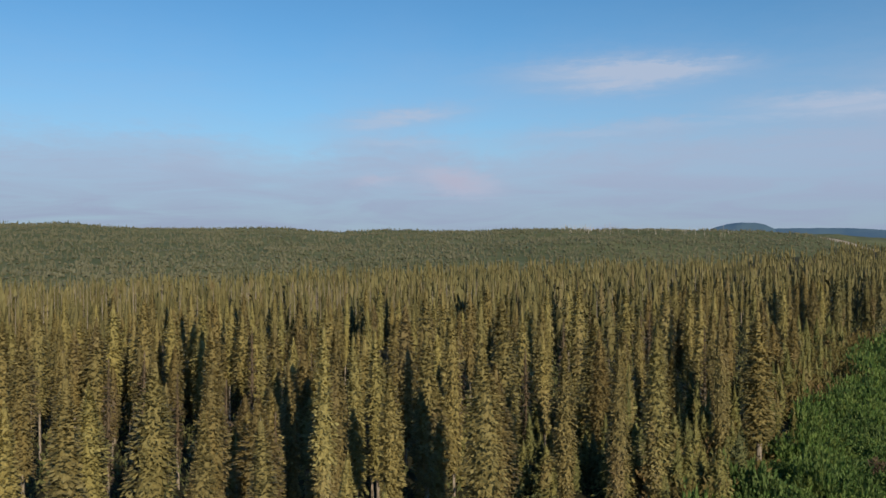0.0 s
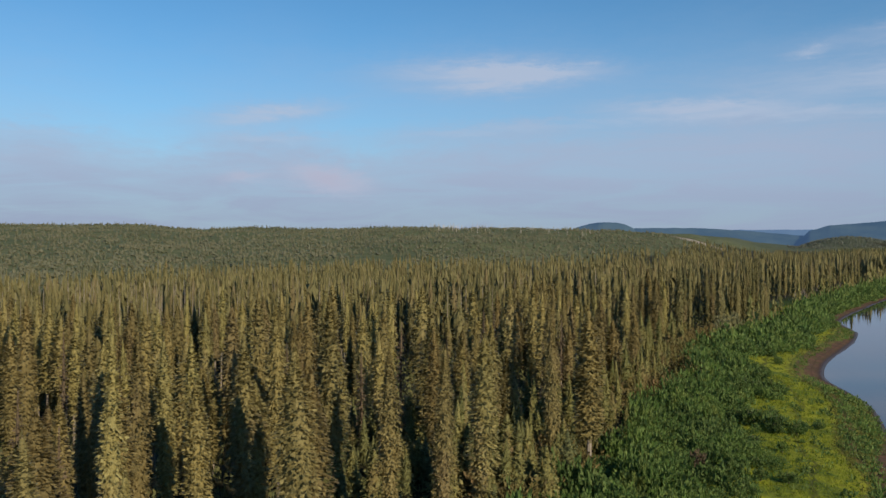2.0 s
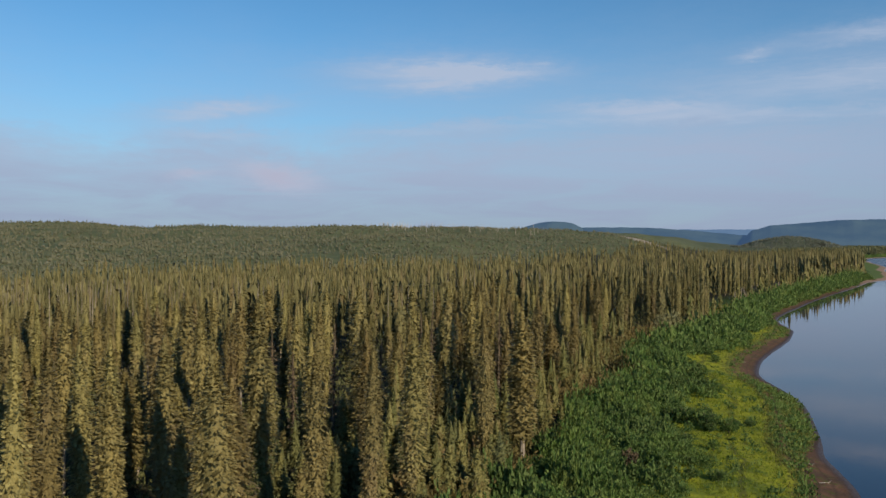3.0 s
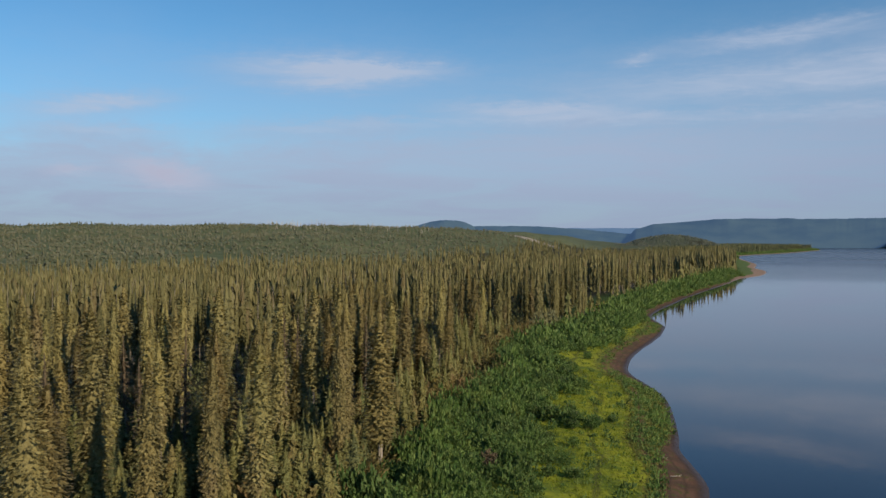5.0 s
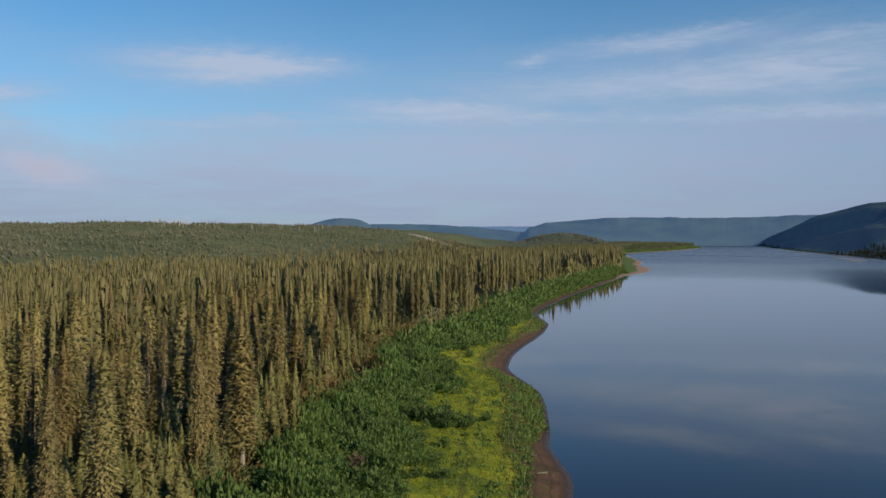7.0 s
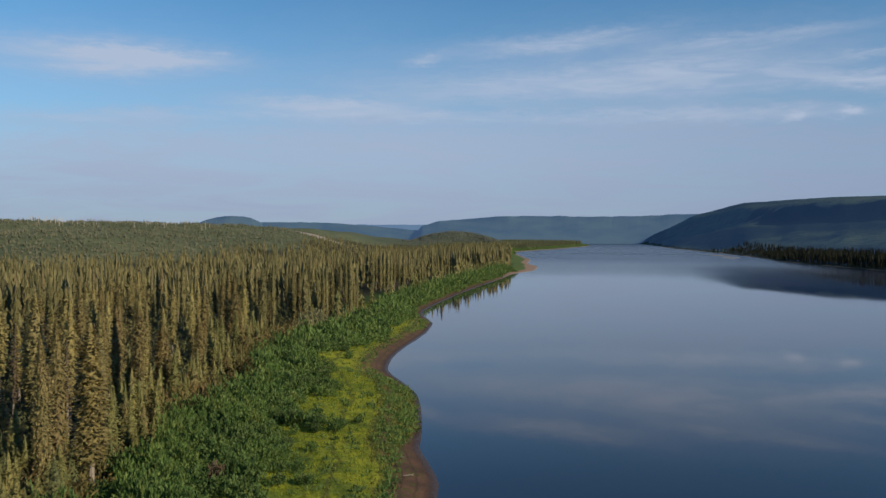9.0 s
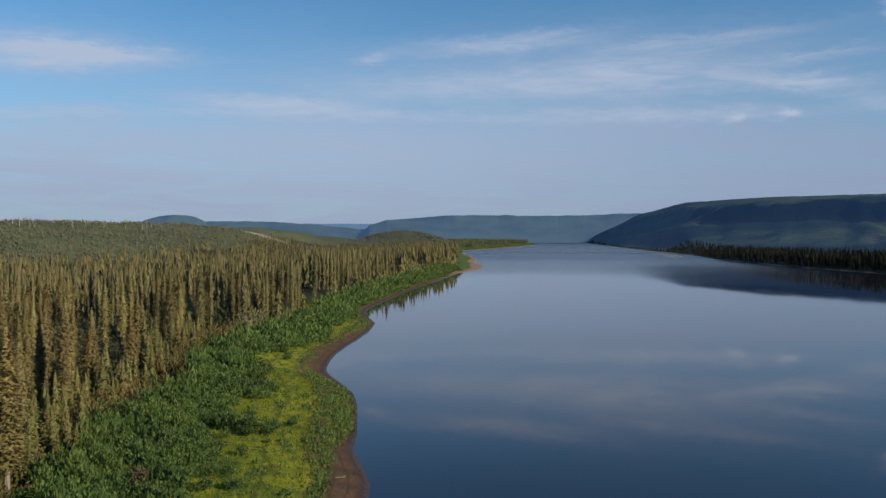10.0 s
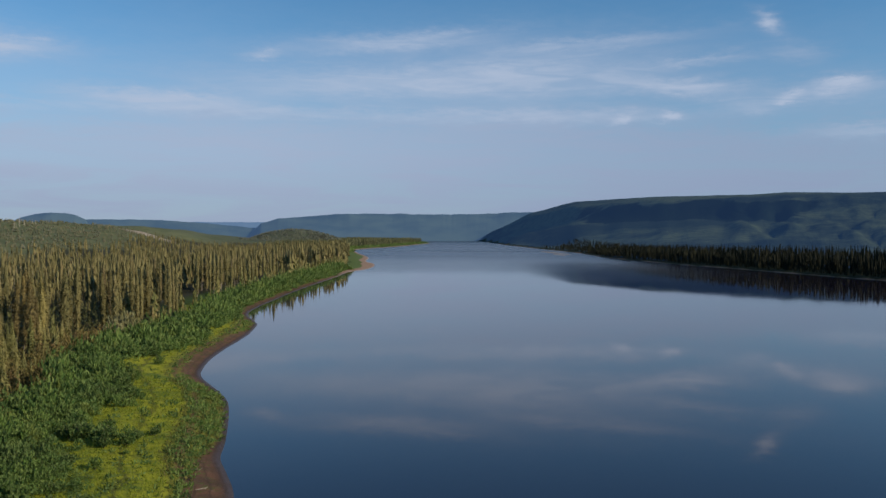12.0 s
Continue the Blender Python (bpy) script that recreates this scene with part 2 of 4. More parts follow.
def ground_material():
    mat, n = material("ground_cover")

    def attribute(name):
        node = n.add("ShaderNodeAttribute")
        node.attribute_name = name
        return node.outputs["Fac"]

    bank, inland, beach, across = attribute("bank"), attribute("inland"), attribute("beach"), attribute("across")
    fine = n.noise(n.place, 1.3, 6.0, 0.6)
    broad = n.noise(n.place, 0.07, 4.0, 0.55)
    patch = n.noise(n.place, 0.22, 4.0, 0.6)
    ragged = n.math("MULTIPLY", n.math("SUBTRACT", n.noise(n.place, 0.6, 5.0, 0.65), 0.5), 5.0)
    d = n.math("ADD", bank, n.math("MULTIPLY", n.math("SUBTRACT", patch, 0.5), 7.0))
    wet = n.mix(fine, (0.04, 0.025, 0.018), (0.075, 0.045, 0.03))
    mud = n.mix(fine, (0.1, 0.052, 0.034), (0.165, 0.092, 0.058))
    mud = n.mix(n.ramp(patch, 0.4, 0.62, 0.0, 0.7), mud, (0.06, 0.042, 0.03))
    mud = n.mix(n.ramp(n.noise(n.place, 5.0, 3.0, 0.6), 0.68, 0.74), mud, (0.26, 0.23, 0.2))
    mud = n.mix(n.ramp(n.noise(n.place, 0.9, 6.0, 0.7), 0.53, 0.6, 0.0, 0.8), mud, (0.07, 0.085, 0.02))
    ledge = n.math("ABSOLUTE", n.math("SUBTRACT", n.math("FRACT", n.math("ADD", n.math("MULTIPLY", bank, 0.55), n.math("MULTIPLY", ragged, 0.16))), 0.5))
    mud = n.mix(n.ramp(ledge, 0.0, 0.16, 0.6, 0.0), mud, (0.05, 0.034, 0.024))
    shore = n.mix(n.ramp(bank, 0.4, 2.4), wet, mud)
    lawn = n.mix(n.ramp(n.math("ADD", n.math("MULTIPLY", patch, 0.5), n.math("MULTIPLY", broad, 0.5)), 0.37, 0.55), (0.1, 0.145, 0.02), (0.27, 0.285, 0.022))
    lawn = n.mix(n.ramp(n.noise(n.place, 0.5, 5.0, 0.7), 0.5, 0.68, 0.0, 0.75), lawn, (0.055, 0.08, 0.02))
    lawn = n.mix(n.ramp(fine, 0.45, 0.75, 0.0, 0.5), lawn, (0.09, 0.08, 0.03))
    # reddish dry weeds over the cove, and worn ruts through the grass
    lawn = n.mix(n.ramp(n.math("ADD", bank, n.math("MULTIPLY", ragged, 1.4)), 5.5, 9.0, 0.6, 0.0), lawn, n.mix(fine, (0.07, 0.085, 0.022), (0.13, 0.115, 0.04)))
    row = n.math("ABSOLUTE", n.math("SUBTRACT", n.math("FRACT", n.math("ADD", n.math("MULTIPLY", bank, 0.62), n.math("MULTIPLY", ragged, 0.12))), 0.5))
    lawn = n.mix(n.math("MULTIPLY", n.ramp(row, 0.0, 0.2, 0.65, 0.0), n.ramp(bank, 6.0, 9.5, 1.0, 0.0)), lawn, (0.05, 0.055, 0.018))
    across_rut = n.noise(n.vec("MULTIPLY", n.place, (0.35, 0.12, 1.0)), 1.0, 2.0, 0.5)
    rut = n.math("ABSOLUTE", n.math("SUBTRACT", n.math("ADD", bank, n.math("MULTIPLY", across_rut, 4.0)), 15.0))
    lawn = n.mix(n.ramp(rut, 0.2, 0.7, 0.7, 0.0), lawn, (0.06, 0.065, 0.02))
    # a trodden line of bare earth above the water
    trail = n.math("ABSOLUTE", n.math("SUBTRACT", n.math("ADD", bank, n.math("MULTIPLY", ragged, 0.35)), 5.6))
    lawn = n.mix(n.ramp(trail, 0.3, 1.1, 0.75, 0.0), lawn, mud)
    litter = n.mix(fine, (0.018, 0.022, 0.012), (0.05, 0.045, 0.025))
    heath = n.mix(n.ramp(n.noise(n.place, 0.03, 6.0, 0.65), 0.35, 0.65), (0.1, 0.122, 0.058), (0.17, 0.178, 0.09))
    crowns = n.add("ShaderNodeTexVoronoi")
    n.link(n.place, crowns.inputs["Vector"])
    crowns.inputs["Scale"].default_value = 0.09
    heath = n.mix(n.ramp(crowns.outputs["Distance"], 0.2, 0.75, 0.0, 0.4), heath, (0.06, 0.072, 0.034))
    stands = n.ramp(n.noise(n.place, 0.0035, 5.0, 0.6), 0.42, 0.6)
    heath = n.mix(n.math("MULTIPLY", stands, 0.4), heath, (0.06, 0.08, 0.042))
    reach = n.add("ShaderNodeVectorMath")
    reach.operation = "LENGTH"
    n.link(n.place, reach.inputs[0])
    # far heath is mixed greyer with distance, haze put into its colour
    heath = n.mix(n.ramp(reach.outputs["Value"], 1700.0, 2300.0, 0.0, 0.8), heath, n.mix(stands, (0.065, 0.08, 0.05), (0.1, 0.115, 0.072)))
    # a pale bare bluff on the crest of the hill
    bluff = n.add("ShaderNodeVectorMath")
    bluff.operation = "LENGTH"
    n.link(n.vec("MULTIPLY", n.vec("SUBTRACT", n.place, (655.0, 1390.0, 45.0)), (0.032, 0.009, 0.0)), bluff.inputs[0])
    heath = n.mix(n.ramp(n.math("ADD", bluff.outputs["Value"], n.math("MULTIPLY", ragged, 0.12)), 0.7, 1.1, 0.85, 0.0), heath, (0.36, 0.31, 0.26))
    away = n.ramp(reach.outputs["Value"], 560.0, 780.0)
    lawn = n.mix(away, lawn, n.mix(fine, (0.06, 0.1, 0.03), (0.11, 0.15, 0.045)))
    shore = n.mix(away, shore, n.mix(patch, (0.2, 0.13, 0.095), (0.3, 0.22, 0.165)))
    c = n.mix(n.ramp(n.math("ADD", beach, ragged), 0.2, 1.6), shore, lawn)
    c = n.mix(n.ramp(d, 22.0, 27.0), c, n.mix(n.ramp(bank, 30.0, 38.0), (0.035, 0.06, 0.016), litter))
    # the bank across the river, its shade painted as a near-black cover
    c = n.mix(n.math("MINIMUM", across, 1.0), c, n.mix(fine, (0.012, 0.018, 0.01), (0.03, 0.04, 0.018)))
    c = n.mix(inland, c, heath)
    n.link(c, n.bsdf.inputs["Base Color"])
    n.put(n.bsdf.inputs["Roughness"], n.ramp(bank, 0.2, 2.0, 0.35, 0.92))
    n.bsdf.inputs["Specular IOR Level"].default_value = 0.12
    far_bump = n.math("MULTIPLY", n.math("MULTIPLY", crowns.outputs["Distance"], inland), -1.6)
    bump(n, n.math("ADD", n.math("MULTIPLY", fine, 0.25), far_bump), 0.8, 1.0)
    return mat


GROUND = ground_material()


def water_material():
    mat, n = material("river_water")
    n.bsdf.inputs["Base Color"].default_value = (0.013, 0.011, 0.022, 1)
    n.bsdf.inputs["IOR"].default_value = 1.333
    calm = n.noise(n.vec("MULTIPLY", n.place, (0.004, 0.0025, 1.0)), 1.0, 4.0, 0.5)
    reach = n.add("ShaderNodeVectorMath")
    reach.operation = "LENGTH"
    n.link(n.place, reach.inputs[0])
    open_water = n.ramp(reach.outputs["Value"], 500.0, 1400.0, 0.0, 0.24)
    n.put(n.bsdf.inputs["Roughness"], n.math("ADD", n.ramp(calm, 0.35, 0.65, 0.015, 0.05), open_water))
    ripple = n.noise(n.vec("MULTIPLY", n.place, (0.5, 0.5, 1.0)), 1.0, 3.0, 0.5)
    bump(n, ripple, 0.02, 0.12)
    return mat


WATER = water_material()


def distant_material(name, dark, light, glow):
    """Woods on far hills, the blue haze of the air before them put in as emission."""
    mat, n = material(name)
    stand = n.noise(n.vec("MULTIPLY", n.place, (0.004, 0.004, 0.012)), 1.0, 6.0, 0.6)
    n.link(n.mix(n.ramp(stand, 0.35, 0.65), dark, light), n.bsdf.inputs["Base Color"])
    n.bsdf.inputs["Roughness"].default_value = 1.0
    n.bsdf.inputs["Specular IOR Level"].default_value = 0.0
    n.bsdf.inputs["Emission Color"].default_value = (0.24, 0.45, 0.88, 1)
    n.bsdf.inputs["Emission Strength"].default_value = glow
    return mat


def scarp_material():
    """Wooded slopes across the river, a few kilometres off, with a shaded strip painted dark and air haze put in as
    emission.
    """
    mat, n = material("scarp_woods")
    shade_belt = n.add("ShaderNodeAttribute")
    shade_belt.attribute_name = "across"
    stand = n.noise(n.vec("MULTIPLY", n.place, (0.0016, 0.0016, 0.016)), 1.0, 6.0, 0.6)
    crown = n.noise(n.place, 0.05, 5.0, 0.7)
    c = n.mix(n.ramp(stand, 0.42, 0.58), (0.02, 0.032, 0.026), (0.066, 0.086, 0.05))
    c = n.mix(n.ramp(crown, 0.35, 0.6, 0.6, 0.0), c, (0.014, 0.024, 0.02))
    # the shaded strip, darkened in the colour with a ragged outline
    edge = n.math("ADD", shade_belt.outputs["Fac"], n.math("MULTIPLY", n.math("SUBTRACT", n.noise(n.place, 0.006, 6.0, 0.65), 0.5), 2.2))
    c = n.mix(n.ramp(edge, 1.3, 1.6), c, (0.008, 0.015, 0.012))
    n.link(c, n.bsdf.inputs["Base Color"])
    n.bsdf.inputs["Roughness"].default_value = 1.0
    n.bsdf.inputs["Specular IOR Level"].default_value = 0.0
    # blue haze over the slope, added as a faint glow
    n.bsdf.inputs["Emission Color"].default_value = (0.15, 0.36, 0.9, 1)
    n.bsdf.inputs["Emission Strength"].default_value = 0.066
    bump(n, crown, 0.6, 8.0)
    return mat


# ---------------------------------------------------------------- the lie of the land
LEFT_SHORE = [(-260, -1500), (-60, -500), (-20, -140), (18, -5), (48, 50), (66, 76), (73, 87), (77, 93), (81, 102), (84, 109), (88, 115),
              (96, 128), (105, 144), (110, 157), (115, 173), (121, 184), (134, 202), (162, 234), (176, 252), (186, 267), (200, 297), (222, 325),
              (254, 360), (290, 399), (352, 462), (396, 506), (464, 577), (520, 620), (596, 707), (650, 790), (759, 922), (940, 1180), (1130, 1420),
              (1443, 1668), (1760, 1940), (2064, 2213), (2110, 2330), (2200, 2600), (2500, 3100), (2700, 3500)]
RIGHT_SHORE = [(420, -1500), (500, -500), (560, -100), (600, 100), (640, 213), (690, 290), (754, 382), (840, 512), (990, 700), (1184, 892),
               (1810, 1610), (2701, 2577), (3150, 3150), (3150, 3500)]


def soften(points, steps):
    """A rounded line through the points."""
    p = np.array(points, float)
    p = np.vstack([2 * p[0] - p[1], p, 2 * p[-1] - p[-2]])
    rows = []
    for k in range(1, len(p) - 2):
        for s in np.linspace(0, 1, steps, endpoint=False):
            a, b, c, d = p[k - 1:k + 3]
            rows.append(0.5 * (2 * b + (c - a) * s + (2 * a - 5 * b + 4 * c - d) * s * s + (3 * b - 3 * c + d - a) * s ** 3))
    rows.append(p[-2])
    return np.array(rows)


left_line, right_line = soften(LEFT_SHORE, 4), soften(RIGHT_SHORE, 2)
river = np.vstack([left_line, right_line[::-1]])


def line_distance(xy, line):
    best = np.full(len(xy), 1e9)
    for a, b in zip(line[:-1], line[1:]):
        ab = b - a
        s = np.clip(((xy - a) @ ab) / (ab @ ab), 0, 1)
        best = np.minimum(best, np.hypot(*(xy - a - s[:, None] * ab).T))
    return best


def in_river(xy):
    inside = np.zeros(len(xy), bool)
    x, y = xy.T
    for a, b in zip(river, np.roll(river, -1, 0)):
        if a[1] != b[1]:
            cross = (a[1] > y) != (b[1] > y)
            inside ^= cross & (x < (b[0] - a[0]) * (y - a[1]) / (b[1] - a[1]) + a[0])
    return inside


def wobble(xy, size, seed):
    """Smooth noise, about -1 to 1, from sums of waves."""
    rng = np.random.default_rng(seed)
    total = np.zeros(len(xy))
    for k in range(7):
        turn, phase, wave = rng.uniform(0, 2 * np.pi), rng.uniform(0, 2 * np.pi), size * rng.uniform(0.6, 1.8)
        total += np.sin((xy[:, 0] * np.cos(turn) + xy[:, 1] * np.sin(turn)) * 2 * np.pi / wave + phase)
    return total / 3.5


def smooth(v):
    v = np.clip(v, 0, 1)
    return v * v * (3 - 2 * v)


def lie(xy):
    """Height of the ground, distance from the water's edge (minus in the river), and how far it is hill country."""
    xy = np.asarray(xy, float).reshape(-1, 2)
    d_left, d_right = line_distance(xy, left_line), line_distance(xy, right_line)
    wet = in_river(xy)
    d = np.where(wet, -1, 1) * np.minimum(d_left, d_right)
    r = np.hypot(*xy.T)
    a = np.degrees(np.arctan2(xy[:, 0], xy[:, 1]))
    shelf = np.interp(d, [-60, -8, 0, 3, 7, 18, 36, 60, 200], [-6, -1.2, 0, 0.5, 1.3, 2.3, 3.4, 4.0, 4.3])
    z = shelf + np.where(d > 1, 0.12, 0) * wobble(xy, 9, 3) + np.where(d > 40, 0.5, 0) * wobble(xy, 70, 4)
    # left country: a long rise with an even skyline
    crest = np.interp(a, [-180, -60, -27, -24, -21, -17, -14.5, -12, -10, -7.3, 0, 8, 12, 16, 19, 22, 25, 27, 28.5, 31, 36, 60],
                      [1.3, 1.4, 1.44, 1.44, 1.2, 1.22, 1.16, 1.22, 1.2, 0.98, 1.02, 1.12, 1.12, 0.98, 0.9, 0.9, 0.9, 0.68, 0.22, -0.3, -0.5, -0.5])
    top = 30 + 1600 * np.tan(np.radians(crest)) - 6
    left_side = (d_left < d_right) & ~wet
    rise = smooth((r - 360) / 1240) ** 0.85
    hill = rise * (top - 4) + rise * 3.0 * wobble(xy, 260, 5) + rise * 1.5 * wobble(xy, 90, 8)
    hill *= smooth((d - 150) / 350)
    knoll = 43 * smooth(1 - np.abs(a - 34.1) / 3.3) ** 0.4 * smooth(1 - np.abs(r - 2900) / 420)
    z = np.where(left_side, z + np.maximum(hill, knoll), z)
    # breadth of bare mud along the water, less where weeds reach the edge
    width = np.interp(xy[:, 1], [-100, 60, 98, 108, 118, 140, 152, 165, 178, 200, 236, 244, 266, 280, 300, 560, 630, 690, 760, 1000],
                      [5, 5, 4.6, 2.6, 0.3, 0.3, 0.5, 2.2, 3.3, 3.6, 3.6, 1.2, 1.0, 3.5, 3.2, 3.2, 7, 14, 8, 5])
    # right country: terrace, slope and scarp up to a level top
    reach = np.interp(a, [40, 46.5, 49.5, 52.5, 57, 66, 71, 90, 140, 180], [4300, 4100, 3600, 3300, 3000, 2600, 2500, 2400, 2300, 2200])
    height = np.interp(a, [44.8, 46.4, 48, 49.5, 52.5, 57, 62, 66, 71, 90, 180], [0, 20, 66, 113, 150, 153, 146, 143, 134, 130, 130])
    near = np.interp(a, [44, 46.3, 48.4, 53, 58.6, 63, 69.5, 75, 90, 140], [3900, 3730, 2420, 1480, 985, 845, 703, 640, 590, 620])
    s = (r - near - 150) / np.maximum(reach - near - 150, 200)
    gully = 0.03 * wobble(np.stack([a * 60, r * 0.2], 1), 260, 6) + 0.008 * wobble(np.stack([a * 60, r * 0.3], 1), 120, 16)
    slope = 0.44 * np.clip(s / 0.58, 0, 1) + 0.28 * smooth((s + 0.5 * gully - 0.54) / 0.16) + 0.28 * np.clip((s - 0.6) / 0.4, 0, 1)
    scarp = height * slope * (s > 0)
    right_side = (d_right <= d_left) & ~wet
    z = np.where(right_side, z + scarp + 1.2 * smooth(s * 3) * wobble(xy, 210, 7)
                 + smooth(s * 3) * smooth((0.85 - s) / 0.3) * (2.5 * wobble(np.stack([a * 60, r * 0.12], 1), 110, 17) + 5.0 * smooth((a - 61) / 4) * wobble(np.stack([a * 60, r * 0.25], 1), 70, 18)), z)
    inland = np.where(left_side, smooth((d + 30 * wobble(xy, 160, 9) - 285) / 50), smooth((d - 90) / 60))
    # where the scarp lies in shade; painted dark by its material
    shade_band = smooth((s + gully - 0.46) / 0.08) * smooth((0.7 - s - gully) / 0.08) * smooth((a - 51) / 5) * smooth((70 - a) / 5)
    return z, d, inland, d - width, right_side * (1 + shade_band)


def mesh_object(name, verts, faces, mat, attributes=None, smooth_shade=False):
    """A mesh object from arrays of places and of faces with equal numbers of corners."""
    verts, faces = np.asarray(verts, np.float32), np.asarray(faces, np.int32)
    me = bpy.data.meshes.new(name)
    me.vertices.add(len(verts))
    me.vertices.foreach_set("co", verts.ravel())
    corners = faces.shape[1]
    me.loops.add(faces.size)
    me.loops.foreach_set("vertex_index", faces.ravel())
    me.polygons.add(len(faces))
    me.polygons.foreach_set("loop_start", np.arange(0, faces.size, corners, dtype=np.int32))
    me.polygons.foreach_set("use_smooth", np.full(len(faces), smooth_shade))
    me.update(calc_edges=True)
    for key, values in (attributes or {}).items():
        me.attributes.new(key, "FLOAT", "POINT").data.foreach_set("value", np.asarray(values, np.float32))
    me.materials.append(mat)
    return new(name, me)


def grid_faces(rows, columns, closed=False):
    i, j = np.meshgrid(np.arange(rows - 1), np.arange(columns if closed else columns - 1), indexing="ij")
    a, b = i * columns + j, i * columns + (j + 1) % columns
    return np.stack([a, b, b + columns, a + columns], -1).reshape(-1, 4)


turns = np.concatenate([np.arange(-36, 80, 0.42), np.arange(80, 324, 4.0)])
rings = np.concatenate([[0.3, 8, 16], np.geomspace(26, 420, 160), np.geomspace(430, 4850, 115)])
rr, aa = np.meshgrid(rings, np.radians(turns), indexing="ij")
ground_xy = np.stack([rr * np.sin(aa), rr * np.cos(aa)], -1).reshape(-1, 2)
ground_z, ground_bank, ground_inland, ground_beach, ground_across = lie(ground_xy)
ground_faces = grid_faces(len(rings), len(turns), closed=True)[:, ::-1]
ground_verts = np.column_stack([ground_xy, ground_z])
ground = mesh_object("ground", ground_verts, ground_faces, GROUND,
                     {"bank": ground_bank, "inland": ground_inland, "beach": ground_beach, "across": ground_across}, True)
tagged(ground, "muddy and grassy river bank rising to wooded hills", "ground", kind="structure")

# the hillside across the river, beyond its terrace: a lifted ground copy that carries the haze glow
slope_faces = ground_faces[((ground_across >= 1) & (ground_bank > np.where(np.hypot(*ground_xy.T) > 1000, 3, 40)))[ground_faces].all(1)]
kept = np.unique(slope_faces)
renumber = np.zeros(len(ground_verts), int)
renumber[kept] = np.arange(len(kept))
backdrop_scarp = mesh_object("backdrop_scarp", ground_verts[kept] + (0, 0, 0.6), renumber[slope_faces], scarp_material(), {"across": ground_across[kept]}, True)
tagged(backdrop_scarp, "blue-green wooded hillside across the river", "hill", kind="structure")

ring = [(4880 * math.sin(k * math.pi / 32), 4880 * math.cos(k * math.pi / 32), 0.0) for k in range(64)]
bm = bmesh.new()
bm.faces.new([bm.verts.new(v) for v in ring[::-1]])
bmesh.ops.recalc_face_normals(bm, faces=bm.faces)
if bm.faces[:][0].normal.z < 0:
    bmesh.ops.reverse_faces(bm, faces=bm.faces)
me = bpy.data.meshes.new("water")
bm.to_mesh(me)
bm.free()
me.materials.append(WATER)
tagged(new("water", me), "calm dark river water mirroring the sky", "river", kind="structure")


# ---------------------------------------------------------------- hills on the horizon
def far_hill(name, angles, heights, distance, depth, mat, label, seed):
    """A rounded range of hills, from its skyline in degrees of azimuth and elevation."""
    a = np.arange(angles[0], angles[-1] + 0.01, 0.08)
    h = 31 + distance * np.tan(np.radians(np.interp(a, angles, heights)))
    rng = np.random.default_rng(seed)
    h = h + np.convolve(rng.normal(0, 2.2, len(a)), np.ones(7) / 7, "same")
    across = np.linspace(-1, 1, 25)
    verts = []
    for u in across:
        r = distance + depth * u
        line = np.stack([a * 75, np.full(len(a), r)], -1)
        fold = 1 + 0.12 * min(1, 3 * abs(u)) * (1 - abs(u)) * wobble(line, 190, seed + 40)
        z = h * (1 - abs(u) ** 1.7) * fold - 2
        verts.append(np.stack([r * np.sin(np.radians(a)), r * np.cos(np.radians(a)), z], -1))
    ob = mesh_object(name, np.vstack(verts), grid_faces(len(across), len(a))[:, ::-1], mat, smooth_shade=True)
    return tagged(ob, label, "hill", kind="structure")


HAZE_BLUE_WOOD = distant_material("blue_hill_woods", (0.025, 0.045, 0.045), (0.05, 0.075, 0.06), 0.16)
HAZE_PALE_WOOD = distant_material("pale_hill_woods", (0.03, 0.045, 0.05), (0.05, 0.07, 0.07), 0.3)
far_hill("backdrop_mesa", [16.4, 17.0, 17.6, 18.4, 19.2, 20.0, 20.6, 21.2, 22.0], [-0.3, 0.75, 1.05, 1.3, 1.36, 1.36, 1.25, 0.98, -0.3], 4200, 380, HAZE_BLUE_WOOD,
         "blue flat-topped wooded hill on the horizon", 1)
far_hill("backdrop_ridge", [13, 20.0, 22.0, 26.0, 28.5, 31.0, 33.0], [0.6, 0.9, 0.98, 0.93, 0.75, 0.5, 0.3], 4400, 300, HAZE_BLUE_WOOD,
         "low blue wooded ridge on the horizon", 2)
far_hill("backdrop_pale_ridge", [24, 27.0, 30.0, 33.0, 35], [0.5, 0.84, 0.84, 0.8, 0.4], 4690, 120, HAZE_PALE_WOOD, "pale hazy ridge on the horizon", 3)
far_hill("backdrop_range", [30.9, 31.8, 33.0, 35.0, 38.0, 44.0, 46.5, 49.2, 52, 56], [-0.2, 0.75, 1.08, 1.24, 1.42, 1.35, 1.4, 1.5, 1.5, 1.2], 4350, 420, HAZE_BLUE_WOOD,
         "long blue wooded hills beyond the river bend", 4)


# ---------------------------------------------------------------- plant shapes
def kites(base, tip, side, fold):
    """Folded leaf shapes: two triangles each, from base to tip, with the widths in side lowered by fold."""
    n = len(base)
    mid = base * 0.45 + tip * 0.55
    left, right = mid + side, mid - side
    left[:, 2] -= fold
    right[:, 2] -= fold
    verts = np.stack([base, left, tip, right], 1).reshape(-1, 3)
    k = np.arange(n)[:, None] * 4
    return verts, np.concatenate([k + [0, 1, 2], k + [0, 2, 3]], 0)


def join(parts):
    verts, faces, at = [], [], 0
    for v, f in parts:
        verts.append(v)
        faces.append(f + at)
        at += len(v)
    return np.vstack(verts), np.vstack(faces)


